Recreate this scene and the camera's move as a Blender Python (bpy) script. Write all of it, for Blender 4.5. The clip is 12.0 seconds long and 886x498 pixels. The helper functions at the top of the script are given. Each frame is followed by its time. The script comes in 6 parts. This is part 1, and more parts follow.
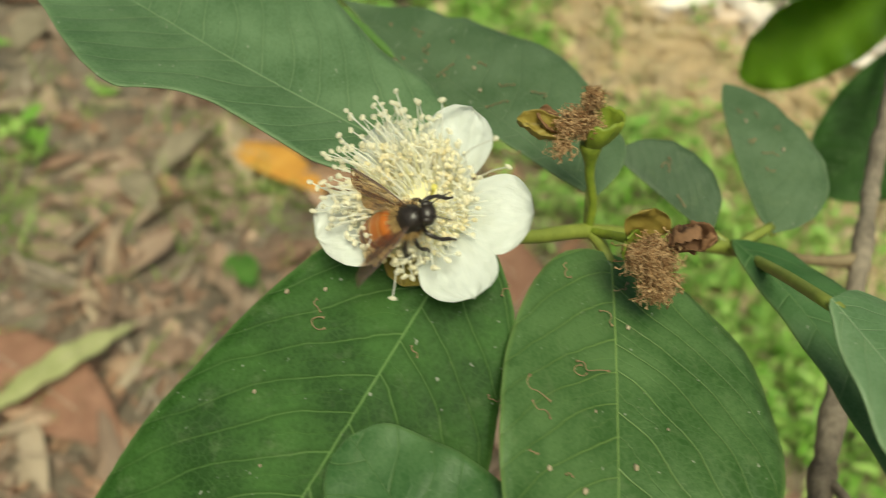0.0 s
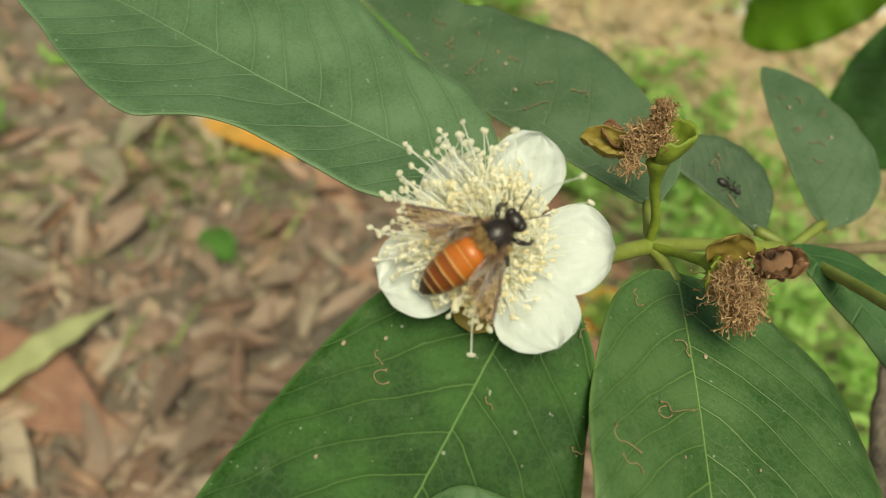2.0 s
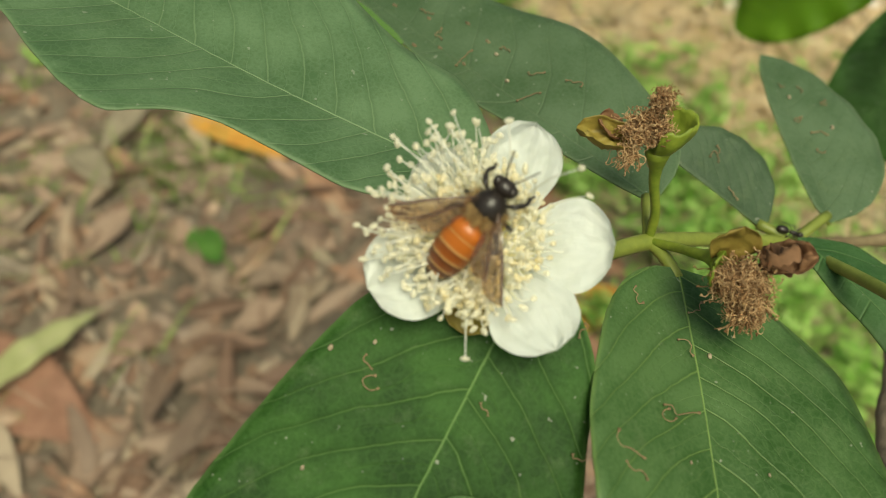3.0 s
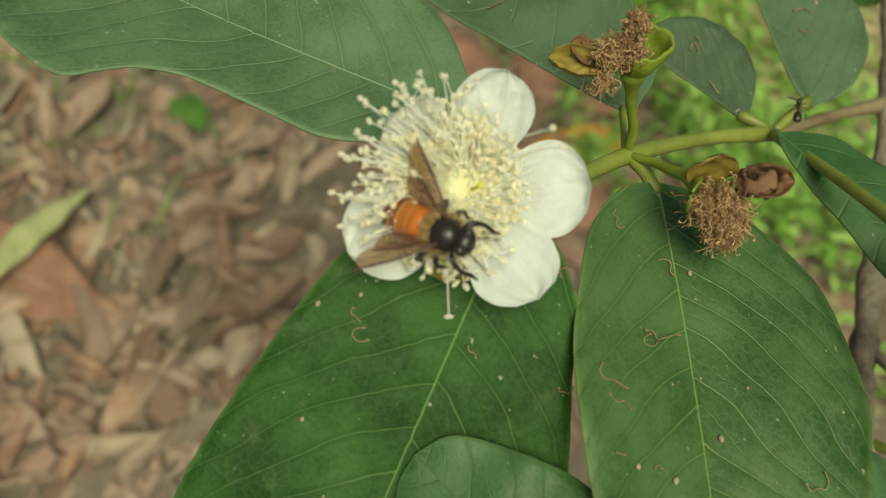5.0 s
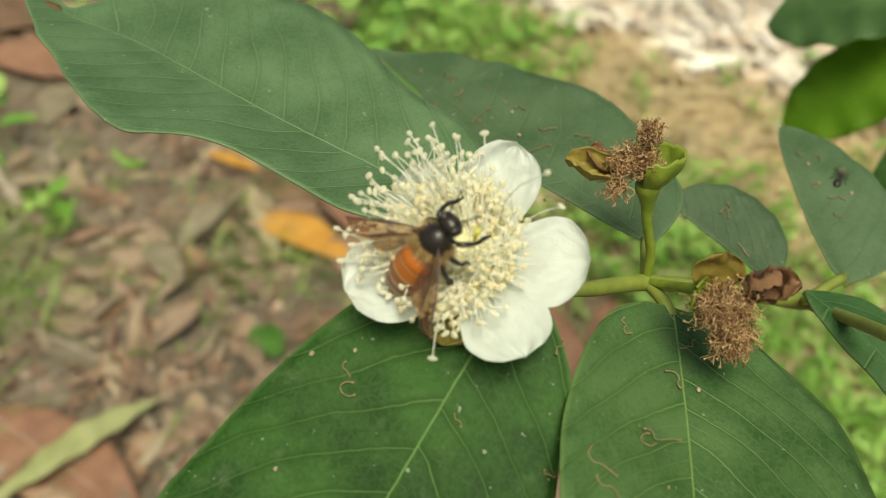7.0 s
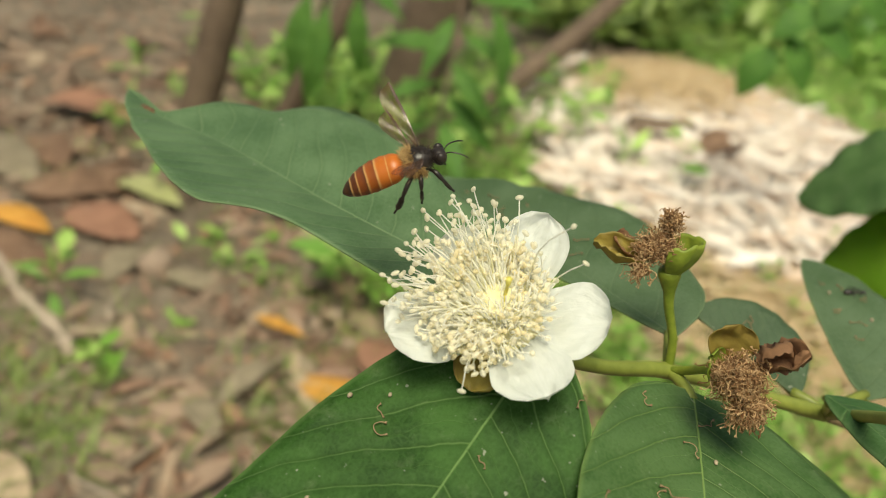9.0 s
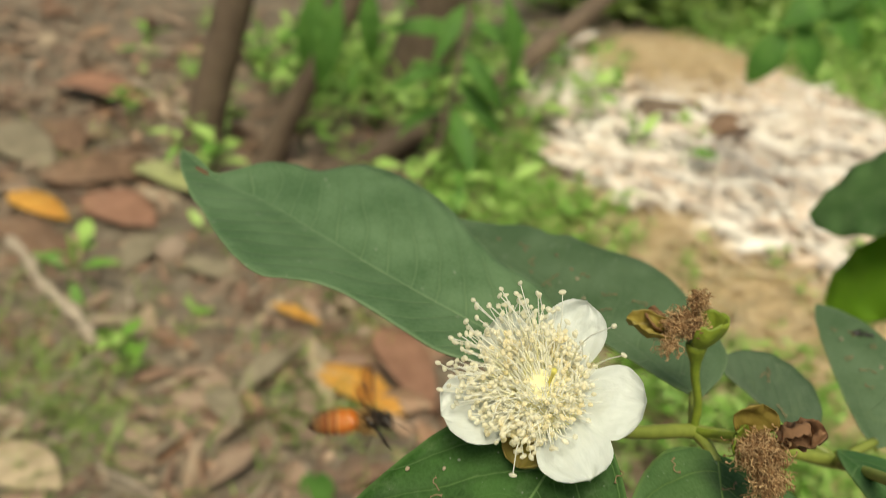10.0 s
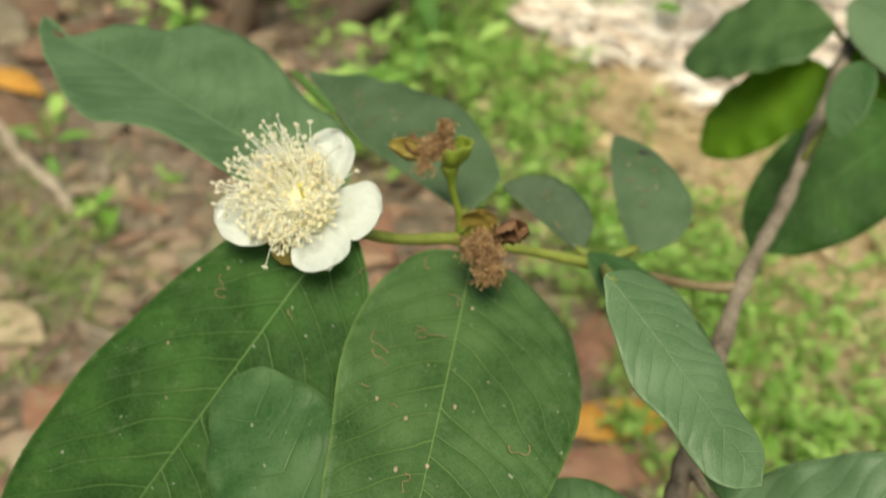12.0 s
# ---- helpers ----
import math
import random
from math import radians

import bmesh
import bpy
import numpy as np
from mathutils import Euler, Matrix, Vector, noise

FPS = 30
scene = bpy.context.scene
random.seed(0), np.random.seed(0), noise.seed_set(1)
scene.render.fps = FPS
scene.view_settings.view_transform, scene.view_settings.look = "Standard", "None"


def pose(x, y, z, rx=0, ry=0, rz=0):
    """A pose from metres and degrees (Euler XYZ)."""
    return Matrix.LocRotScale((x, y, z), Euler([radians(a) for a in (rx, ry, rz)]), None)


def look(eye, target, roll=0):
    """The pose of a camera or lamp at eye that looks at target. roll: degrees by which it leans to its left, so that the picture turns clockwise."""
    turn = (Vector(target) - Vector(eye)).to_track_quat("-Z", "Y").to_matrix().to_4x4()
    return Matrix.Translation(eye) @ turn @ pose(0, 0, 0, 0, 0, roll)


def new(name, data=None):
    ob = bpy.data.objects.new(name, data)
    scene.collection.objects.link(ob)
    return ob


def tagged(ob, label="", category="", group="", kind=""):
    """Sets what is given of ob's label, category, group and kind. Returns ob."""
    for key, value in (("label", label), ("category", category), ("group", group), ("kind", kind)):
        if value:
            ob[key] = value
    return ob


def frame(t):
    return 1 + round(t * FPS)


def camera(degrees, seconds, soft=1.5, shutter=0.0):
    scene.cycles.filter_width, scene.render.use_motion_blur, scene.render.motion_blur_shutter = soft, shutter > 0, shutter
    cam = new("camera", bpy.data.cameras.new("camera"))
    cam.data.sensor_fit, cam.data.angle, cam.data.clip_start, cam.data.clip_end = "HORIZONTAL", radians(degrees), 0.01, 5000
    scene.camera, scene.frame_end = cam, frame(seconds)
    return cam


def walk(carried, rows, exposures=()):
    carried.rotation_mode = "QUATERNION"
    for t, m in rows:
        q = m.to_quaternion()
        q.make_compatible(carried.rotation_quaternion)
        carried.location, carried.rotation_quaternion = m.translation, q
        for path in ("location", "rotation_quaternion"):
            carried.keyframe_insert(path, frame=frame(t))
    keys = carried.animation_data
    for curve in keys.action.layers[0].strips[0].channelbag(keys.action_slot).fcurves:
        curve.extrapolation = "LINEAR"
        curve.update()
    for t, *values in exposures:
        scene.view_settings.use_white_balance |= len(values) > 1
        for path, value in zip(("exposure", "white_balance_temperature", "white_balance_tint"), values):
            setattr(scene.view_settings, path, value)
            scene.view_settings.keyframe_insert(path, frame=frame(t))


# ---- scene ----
# camera
cam = camera(51.7, 12.0, soft=0.5, shutter=0.3)
cam.data.dof.use_dof = True
cam.data.dof.focus_distance = 0.157
cam.data.dof.aperture_fstop = 16.0
PATH = [
    (0, (-0.0059, 0.0171, 0.4876), (0.174, 1.460, -0.885), 7.57),
    (0.5, (-0.0272, 0.0258, 0.4856), (0.237, 1.458, -0.884), 9.20),
    (1, (-0.0237, 0.0301, 0.4850), (0.220, 1.415, -0.938), 8.14),
    (1.5, (-0.0202, 0.0403, 0.4860), (0.250, 1.406, -0.950), 8.26),
    (2, (-0.0222, 0.0393, 0.4868), (0.252, 1.389, -0.964), 8.25),
    (2.5, (-0.0203, 0.0448, 0.4867), (0.266, 1.359, -0.993), 9.89),
    (2.7, (-0.0213, 0.0441, 0.4815), (0.269, 1.392, -0.968), 9.00),
    (4.3, (-0.0206, 0.0528, 0.4889), (0.274, 1.249, -1.087), 7.77),
    (4.5, (-0.0207, 0.0610, 0.4937), (0.279, 1.190, -1.130), 7.59),
    (5, (-0.0179, 0.0578, 0.4939), (0.262, 1.099, -1.190), 6.25),
    (5.5, (-0.0180, 0.0595, 0.5030), (0.260, 1.076, -1.197), 6.36),
    (6, (-0.0139, 0.0482, 0.4981), (0.248, 1.097, -1.185), 5.56),
    (6.5, (-0.0112, 0.0378, 0.4891), (0.147, 1.380, -0.985), 3.10),
    (7, (-0.0069, 0.0282, 0.4733), (0.110, 1.576, -0.788), 4.72),
    (7.5, (-0.0112, 0.0191, 0.4683), (0.097, 1.654, -0.679), 6.69),
    (7.7, (-0.0099, 0.0159, 0.4667), (0.076, 1.701, -0.608), 6.40),
    (9.5, (-0.0049, 0.0037, 0.4621), (-0.021, 1.789, -0.439), 5.50),
    (9.7, (-0.0089, 0.0063, 0.4691), (-0.019, 1.787, -0.441), 5.15),
    (10, (-0.0150, 0.0017, 0.4870), (-0.022, 1.750, -0.484), 5.50),
    (10.3, (-0.0140, -0.0091, 0.4830), (-0.015, 1.737, -0.493), 5.89),
    (10.5, (-0.0050, -0.0101, 0.4770), (-0.013, 1.693, -0.571), 5.95),
    (10.7, (0.0040, -0.0181, 0.4800), (-0.001, 1.616, -0.673), 5.84),
    (11, (0.0123, -0.0218, 0.4823), (0.007, 1.580, -0.715), 5.40),
    (11.5, (0.0377, -0.0269, 0.4810), (0.025, 1.571, -0.722), 5.03),
    (12, (0.0377, -0.0318, 0.5028), (0.022, 1.559, -0.709), 3.47),
]
EXPOSURES = [(0.0, 0.03, 7850, -10), (2.7, -0.02, 7850, -8), (5.0, -0.18, 8000, -13), (6.3, -0.12, 7800, -12), (7.5, 0.1, 7800, -4), (9.5, 0.03, 7800, -1), (10.0, -0.05, 7800, -2), (10.5, -0.18, 7750, -1), (11.0, -0.02, 7700, -2), (12.0, 0.08, 7700, -3)]
walk(cam, [(t, look(eye, target, roll)) for t, eye, target, roll in PATH], EXPOSURES)

# world and light: bright overcast sky, a very soft sun high up
SUN_ELEVATION, SUN_TURN = 63.0, 178.0
world = bpy.data.worlds.new("sky")
scene.world = world
world.use_nodes = True
sky = world.node_tree.nodes.new("ShaderNodeTexSky")
sky.sky_type, sky.sun_disc = "NISHITA", False
sky.sun_elevation, sky.sun_rotation = radians(SUN_ELEVATION), radians(SUN_TURN)
sky.air_density, sky.dust_density, sky.ozone_density = 1.0, 4.0, 1.0
world.node_tree.links.new(sky.outputs[0], world.node_tree.nodes["Background"].inputs[0])
world.node_tree.nodes["Background"].inputs[1].default_value = 0.088
sun = new("sun", bpy.data.lights.new("sun", "SUN"))
sun.data.energy, sun.data.angle, sun.data.color = 3.5, radians(28), (1.0, 0.97, 0.92)
sun.matrix_world = pose(0, 0, 3, 90 - SUN_ELEVATION, 0, 180 - SUN_TURN)


# ---- materials ----
def material(name):
    m = bpy.data.materials.new(name)
    m.use_nodes = True
    nt = m.node_tree
    return m, nt, nt.nodes["Principled BSDF"], nt.nodes["Material Output"]


def node(nt, kind, *links, **values):
    """A node; links feed its inputs in order (None: skip); values set its attributes."""
    n = nt.nodes.new("ShaderNode" + kind)
    if "operation" in values:
        n.operation = values["operation"]
    if "interpolation_type" in values:
        n.interpolation_type = values["interpolation_type"]
    if "feature" in values:
        n.feature = values["feature"]
    if "data_type" in values:
        n.data_type, n.blend_type = values["data_type"], values["blend_type"]
    for k, source in enumerate(links):
        if source is None:
            continue
        if isinstance(source, (int, float, tuple)):
            n.inputs[k].default_value = source
        else:
            nt.links.new(source, n.inputs[k])
    return n


def math_node(nt, operation, a, b=0.0, c=0.0):
    return node(nt, "Math", a, b, c, operation=operation).outputs[0]


def noise_node(nt, vector, scale, detail=4.0, rough=0.6):
    n = node(nt, "TexNoise", vector)
    n.inputs["Scale"].default_value, n.inputs["Detail"].default_value, n.inputs["Roughness"].default_value = scale, detail, rough
    return n.outputs["Fac"]


def ramp_node(nt, fac, stops):
    n = node(nt, "ValToRGB", fac)
    e = n.color_ramp.elements
    while len(e) < len(stops):
        e.new(0.5)
    for k, (p, col) in enumerate(stops):
        e[k].position, e[k].color = p, (*col, 1)
    return n.outputs["Color"]


def mix_node(nt, fac, a, b, blend="MIX"):
    n = node(nt, "Mix", data_type="RGBA", blend_type=blend)
    for socket, value in ((n.inputs[0], fac), (n.inputs[6], a), (n.inputs[7], b)):
        if isinstance(value, tuple):
            socket.default_value = (*value, 1)
        elif isinstance(value, (int, float)):
            socket.default_value = value
        else:
            nt.links.new(value, socket)
    return n.outputs[2]


def bump_node(nt, height, strength, distance):
    n = node(nt, "Bump")
    n.inputs["Strength"].default_value, n.inputs["Distance"].default_value = strength, distance
    nt.links.new(height, n.inputs["Height"])
    return n.outputs["Normal"]


def see_through(nt, bsdf, out, amount, colour, clear=0.0):
    """Thin living tissue: part of the light passes through it, some of it unscattered."""
    t = node(nt, "BsdfTranslucent")
    if isinstance(colour, tuple):
        t.inputs[0].default_value = (*colour, 1)
    else:
        nt.links.new(colour, t.inputs[0])
    mix = node(nt, "MixShader", amount, bsdf.outputs[0], t.outputs[0])
    if clear:
        mix = node(nt, "MixShader", clear, mix.outputs[0], node(nt, "BsdfTransparent").outputs[0])
    nt.links.new(mix.outputs[0], out.inputs[0])


def simple(name, low, high, scale=300.0, rough=0.6, bump=0.3, depth=0.0003, thin=0.0, by="OBJECT", metal=0.0, clear=0.0):
    """Two-tone surface with grain at two scales, varied from piece to piece."""
    m, nt, bsdf, out = material(name)
    co = node(nt, "TexCoord").outputs["Object"]
    big = noise_node(nt, co, scale * 0.15, 3)
    small = noise_node(nt, co, scale, 5)
    f = math_node(nt, "ADD", math_node(nt, "MULTIPLY", big, 0.6), math_node(nt, "MULTIPLY", small, 0.4))
    if by == "ISLAND":
        r = node(nt, "NewGeometry").outputs["Random Per Island"]
        f = math_node(nt, "ADD", math_node(nt, "MULTIPLY", f, 0.5), math_node(nt, "MULTIPLY_ADD", r, 0.7, -0.1))
    elif by == "RANDOM":
        r = node(nt, "ObjectInfo").outputs["Random"]
        f = math_node(nt, "ADD", math_node(nt, "MULTIPLY", f, 0.5), math_node(nt, "MULTIPLY_ADD", r, 0.7, -0.1))
    col = ramp_node(nt, f, [(0.3, low), (0.7, high)])
    nt.links.new(col, bsdf.inputs["Base Color"])
    bsdf.inputs["Roughness"].default_value, bsdf.inputs["Metallic"].default_value = rough, metal
    nt.links.new(bump_node(nt, small, bump, depth), bsdf.inputs["Normal"])
    if thin:
        see_through(nt, bsdf, out, thin, col, clear)
    return m


def leaf_material(name, dark, light, vein, rough=0.5, thin=0.16, veins=15.0, dust=0.25, thru=(0.13, 0.4, 0.02), vein_gain=1.0, gloss=0.3):
    """A veined leaf: UV runs along the blade and across it, in blade lengths; Edge holds millimetres from the margin."""
    m, nt, bsdf, out = material(name)
    uv = node(nt, "UVMap").outputs[0]
    margin = node(nt, "UVMap")
    margin.uv_map = "Edge"
    co = node(nt, "TexCoord").outputs["Object"]
    sep = node(nt, "SeparateXYZ", uv)
    u, v = sep.outputs[0], math_node(nt, "ABSOLUTE", sep.outputs[1])
    half = math_node(nt, "SIGN", sep.outputs[1])
    # uneven spacing along the blade, another one on each half
    spot = node(nt, "CombineXYZ", u, math_node(nt, "MULTIPLY", half, 0.7), 0.0).outputs[0]
    uneven = math_node(nt, "MULTIPLY_ADD", noise_node(nt, spot, 5.0, 1), 0.13, -0.065)
    wob = math_node(nt, "MULTIPLY_ADD", noise_node(nt, co, 110.0, 3), 0.014, -0.007)
    shift = math_node(nt, "MULTIPLY", half, 0.022)
    bent = math_node(nt, "ADD", math_node(nt, "MULTIPLY", v, 0.55), math_node(nt, "MULTIPLY", math_node(nt, "MULTIPLY", v, v), 1.9))
    along = math_node(nt, "ADD", math_node(nt, "ADD", math_node(nt, "SUBTRACT", u, bent), shift), math_node(nt, "ADD", wob, uneven))
    q = math_node(nt, "MULTIPLY", along, veins)
    saw = math_node(nt, "ABSOLUTE", math_node(nt, "SUBTRACT", math_node(nt, "FRACT", q), 0.5))
    side = node(nt, "MapRange", saw, 0.0, 0.042, 1.0, 0.0, interpolation_type="SMOOTHSTEP").outputs[0]
    fade = node(nt, "MapRange", v, 0.03, 0.25, 1.0, 0.45).outputs[0]
    side = math_node(nt, "MULTIPLY", side, fade)
    # weaker veins between, that die out towards the margin
    saw2 = math_node(nt, "ABSOLUTE", math_node(nt, "SUBTRACT", math_node(nt, "FRACT", math_node(nt, "ADD", math_node(nt, "MULTIPLY_ADD", wob, 26.0, q), 0.47)), 0.5))
    weak = node(nt, "MapRange", saw2, 0.0, 0.022, 0.5, 0.0, interpolation_type="SMOOTHSTEP").outputs[0]
    weak = math_node(nt, "MULTIPLY", weak, node(nt, "MapRange", v, 0.04, 0.16, 1.0, 0.1).outputs[0])
    mid = node(nt, "MapRange", math_node(nt, "ADD", v, math_node(nt, "MULTIPLY", u, 0.0016)), 0.0009, 0.0030, 1.0, 0.0, interpolation_type="SMOOTHSTEP").outputs[0]
    line = math_node(nt, "MAXIMUM", math_node(nt, "MAXIMUM", side, math_node(nt, "MULTIPLY", weak, 0.7)), mid)
    net = node(nt, "TexVoronoi", co, feature="DISTANCE_TO_EDGE")
    net.inputs["Scale"].default_value = 620.0
    cell = node(nt, "MapRange", net.outputs["Distance"], 0.0, 0.14, 0.0, 1.0).outputs[0]
    fine = node(nt, "TexVoronoi", co, feature="DISTANCE_TO_EDGE")
    fine.inputs["Scale"].default_value = 2100.0
    grain = noise_node(nt, co, 1700.0, 3)
    tone = noise_node(nt, co, 60.0, 5)
    green = ramp_node(nt, math_node(nt, "ADD", math_node(nt, "MULTIPLY", tone, 0.7), math_node(nt, "MULTIPLY", grain, 0.3)), [(0.41, dark), (0.62, light)])
    green = mix_node(nt, math_node(nt, "MULTIPLY", math_node(nt, "SUBTRACT", 1.0, cell), 0.36), green, light)
    specks = node(nt, "MapRange", noise_node(nt, co, 520.0, 2, 0.5), 0.72, 0.76, 0.0, 1.0).outputs[0]
    patches = node(nt, "MapRange", noise_node(nt, co, 170.0, 6, 0.75), 0.55, 0.78, 0.0, dust).outputs[0]
    # shade of the sunken vein grooves, painted as darker green along both sides
    groove_shade = node(nt, "MapRange", saw, 0.03, 0.16, 1.0, 0.0).outputs[0]
    green = mix_node(nt, math_node(nt, "MULTIPLY", groove_shade, 0.42 * vein_gain), green, dark)
    crest = math_node(nt, "MULTIPLY", math_node(nt, "MAXIMUM", side, math_node(nt, "MULTIPLY", weak, 0.6)), min(0.7, 0.48 * vein_gain))
    col = mix_node(nt, crest, green, vein)
    col = mix_node(nt, math_node(nt, "MULTIPLY", mid, min(0.9, 0.75 * vein_gain)), col, vein)
    border = node(nt, "MapRange", math_node(nt, "MULTIPLY_ADD", grain, 0.3, margin.outputs[0]), 0.22, 0.42, 0.4, 0.0).outputs[0]
    col = mix_node(nt, border, col, vein)
    col = mix_node(nt, patches, col, (0.17, 0.23, 0.11))
    col = mix_node(nt, math_node(nt, "MULTIPLY", specks, min(0.6, dust * 1.5)), col, (0.42, 0.44, 0.34))
    # dark pits and pale grains of dust
    pits = node(nt, "MapRange", noise_node(nt, co, 900.0, 3, 0.6), 0.6, 0.7, 0.0, 0.28).outputs[0]
    col = mix_node(nt, pits, col, dark)
    grains = node(nt, "TexVoronoi", co, feature="F1")
    grains.inputs["Scale"].default_value = 420.0
    grit = math_node(nt, "MULTIPLY", node(nt, "MapRange", grains.outputs["Distance"], 0.03, 0.1, 1.0, 0.0).outputs[0], node(nt, "MapRange", noise_node(nt, co, 90.0, 2), 0.5, 0.62, 0.0, min(0.5, dust * 1.3)).outputs[0])
    col = mix_node(nt, grit, col, (0.4, 0.43, 0.32))
    nt.links.new(col, bsdf.inputs["Base Color"])
    nt.links.new(math_node(nt, "MULTIPLY_ADD", tone, 0.3, rough - 0.12), bsdf.inputs["Roughness"])
    bsdf.inputs["Specular IOR Level"].default_value = gloss
    quilt = node(nt, "MapRange", saw, 0.0, 0.4, 0.0, 1.0, interpolation_type="SMOOTHSTEP").outputs[0]
    height = math_node(nt, "ADD", math_node(nt, "MULTIPLY", quilt, 0.34 * vein_gain), math_node(nt, "MULTIPLY", cell, 0.06))
    height = math_node(nt, "ADD", height, math_node(nt, "MULTIPLY", fine.outputs["Distance"], 0.06))
    height = math_node(nt, "SUBTRACT", height, math_node(nt, "MULTIPLY", line, 0.45))
    nt.links.new(bump_node(nt, height, 0.5, 0.0007), bsdf.inputs["Normal"])
    see_through(nt, bsdf, out, thin, thru)
    return m


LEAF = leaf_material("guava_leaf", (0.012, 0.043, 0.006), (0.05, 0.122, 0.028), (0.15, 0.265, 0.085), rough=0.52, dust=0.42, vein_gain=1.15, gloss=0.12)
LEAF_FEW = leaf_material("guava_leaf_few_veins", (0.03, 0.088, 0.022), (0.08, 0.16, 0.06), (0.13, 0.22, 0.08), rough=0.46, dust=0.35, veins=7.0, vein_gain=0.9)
# dustier than LEAF, and lightened: sky sheen is put into its base colour
LEAF_SHEEN = leaf_material("guava_leaf_sheen", (0.029, 0.077, 0.017), (0.09, 0.166, 0.058), (0.21, 0.32, 0.095), rough=0.46, dust=0.45, vein_gain=1.1, gloss=0.28)
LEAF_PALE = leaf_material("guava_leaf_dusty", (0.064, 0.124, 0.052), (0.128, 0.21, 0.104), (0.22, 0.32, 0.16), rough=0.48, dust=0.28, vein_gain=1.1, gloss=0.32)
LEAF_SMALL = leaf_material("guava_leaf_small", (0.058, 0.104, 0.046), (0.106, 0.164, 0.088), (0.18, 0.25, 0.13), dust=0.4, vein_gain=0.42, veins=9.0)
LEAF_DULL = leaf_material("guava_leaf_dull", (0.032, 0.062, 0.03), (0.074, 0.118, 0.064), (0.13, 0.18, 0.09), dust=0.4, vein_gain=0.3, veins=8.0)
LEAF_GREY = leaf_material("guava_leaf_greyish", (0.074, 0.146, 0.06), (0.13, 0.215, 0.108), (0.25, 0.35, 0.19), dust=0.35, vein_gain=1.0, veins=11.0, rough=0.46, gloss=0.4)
# glow of light from behind is put into this lighter yellow-green base
LEAF_BACKLIT = leaf_material("guava_leaf_bright", (0.13, 0.27, 0.016), (0.2, 0.36, 0.03), (0.14, 0.26, 0.06), thin=0.45, dust=0.1, thru=(0.22, 0.5, 0.02))
LEAF_LONG = leaf_material("sapling_leaf", (0.07, 0.19, 0.035), (0.16, 0.33, 0.07), (0.25, 0.4, 0.14), thin=0.45, veins=18.0, dust=0.15)
FALLEN_ORANGE = leaf_material("fallen_leaf_orange", (0.5, 0.22, 0.04), (0.68, 0.36, 0.08), (0.62, 0.4, 0.16), thin=0.15, dust=0.3, thru=(0.6, 0.3, 0.05))
FALLEN_YELLOW = leaf_material("fallen_leaf_yellow_green", (0.3, 0.32, 0.13), (0.44, 0.44, 0.22), (0.5, 0.48, 0.28), thin=0.15, dust=0.3, thru=(0.4, 0.4, 0.08))
FALLEN_PINK = leaf_material("fallen_leaf_reddish", (0.2, 0.1, 0.065), (0.35, 0.185, 0.125), (0.42, 0.23, 0.15), rough=0.6, thin=0.05, dust=0.3, thru=(0.4, 0.15, 0.06))

FALLEN_BROWN = leaf_material("fallen_leaf_brown", (0.13, 0.075, 0.048), (0.26, 0.16, 0.105), (0.34, 0.22, 0.14), rough=0.6, thin=0.05, dust=0.3, thru=(0.3, 0.14, 0.06))
FALLEN_DULL = leaf_material("fallen_leaf_dull", (0.17, 0.14, 0.095), (0.3, 0.25, 0.175), (0.38, 0.32, 0.22), rough=0.6, thin=0.05, dust=0.3, thru=(0.3, 0.2, 0.1))
FALLEN_TAN = leaf_material("fallen_leaf_tan", (0.36, 0.27, 0.175), (0.52, 0.41, 0.28), (0.58, 0.47, 0.34), rough=0.6, thin=0.05, dust=0.3, thru=(0.4, 0.28, 0.14))

def dry_leaf_material(name, stops, by, dirt=0.5):
    m, nt, bsdf, out = material(name)
    co = node(nt, "TexCoord").outputs["Object"]
    r = node(nt, "ObjectInfo").outputs["Random"] if by == "RANDOM" else node(nt, "NewGeometry").outputs["Random Per Island"]
    tone = noise_node(nt, co, 70.0, 5)
    f = math_node(nt, "ADD", math_node(nt, "MULTIPLY", r, 0.86), math_node(nt, "MULTIPLY", tone, 0.14))
    col = ramp_node(nt, f, stops)
    fine = noise_node(nt, co, 500.0, 4)
    col = mix_node(nt, math_node(nt, "MULTIPLY", fine, dirt), col, (0.16, 0.1, 0.06))
    nt.links.new(col, bsdf.inputs["Base Color"])
    bsdf.inputs["Roughness"].default_value = 0.7
    nt.links.new(bump_node(nt, tone, 0.5, 0.002), bsdf.inputs["Normal"])
    return m


BROWNS = [(0.0, (0.085, 0.05, 0.036)), (0.25, (0.26, 0.155, 0.108)), (0.45, (0.36, 0.265, 0.195)), (0.62, (0.16, 0.105, 0.078)), (0.8, (0.42, 0.34, 0.245)), (0.9, (0.34, 0.18, 0.11)), (1.0, (0.62, 0.53, 0.4))]
DRY = dry_leaf_material("dry_leaf", BROWNS, "RANDOM")
DRY_BITS = dry_leaf_material("dry_leaf_bits", BROWNS, "ISLAND")
PALE_BITS = dry_leaf_material("pale_dry_leaf", [(0.0, (0.34, 0.26, 0.19)), (0.2, (0.74, 0.66, 0.57)), (0.5, (0.86, 0.8, 0.74)), (0.75, (0.62, 0.47, 0.36)), (1.0, (0.89, 0.86, 0.82))], "ISLAND", 0.06)
STRAW = dry_leaf_material("straw", [(0.0, (0.56, 0.4, 0.21)), (0.5, (0.74, 0.57, 0.34)), (1.0, (0.86, 0.73, 0.5))], "ISLAND", 0.2)
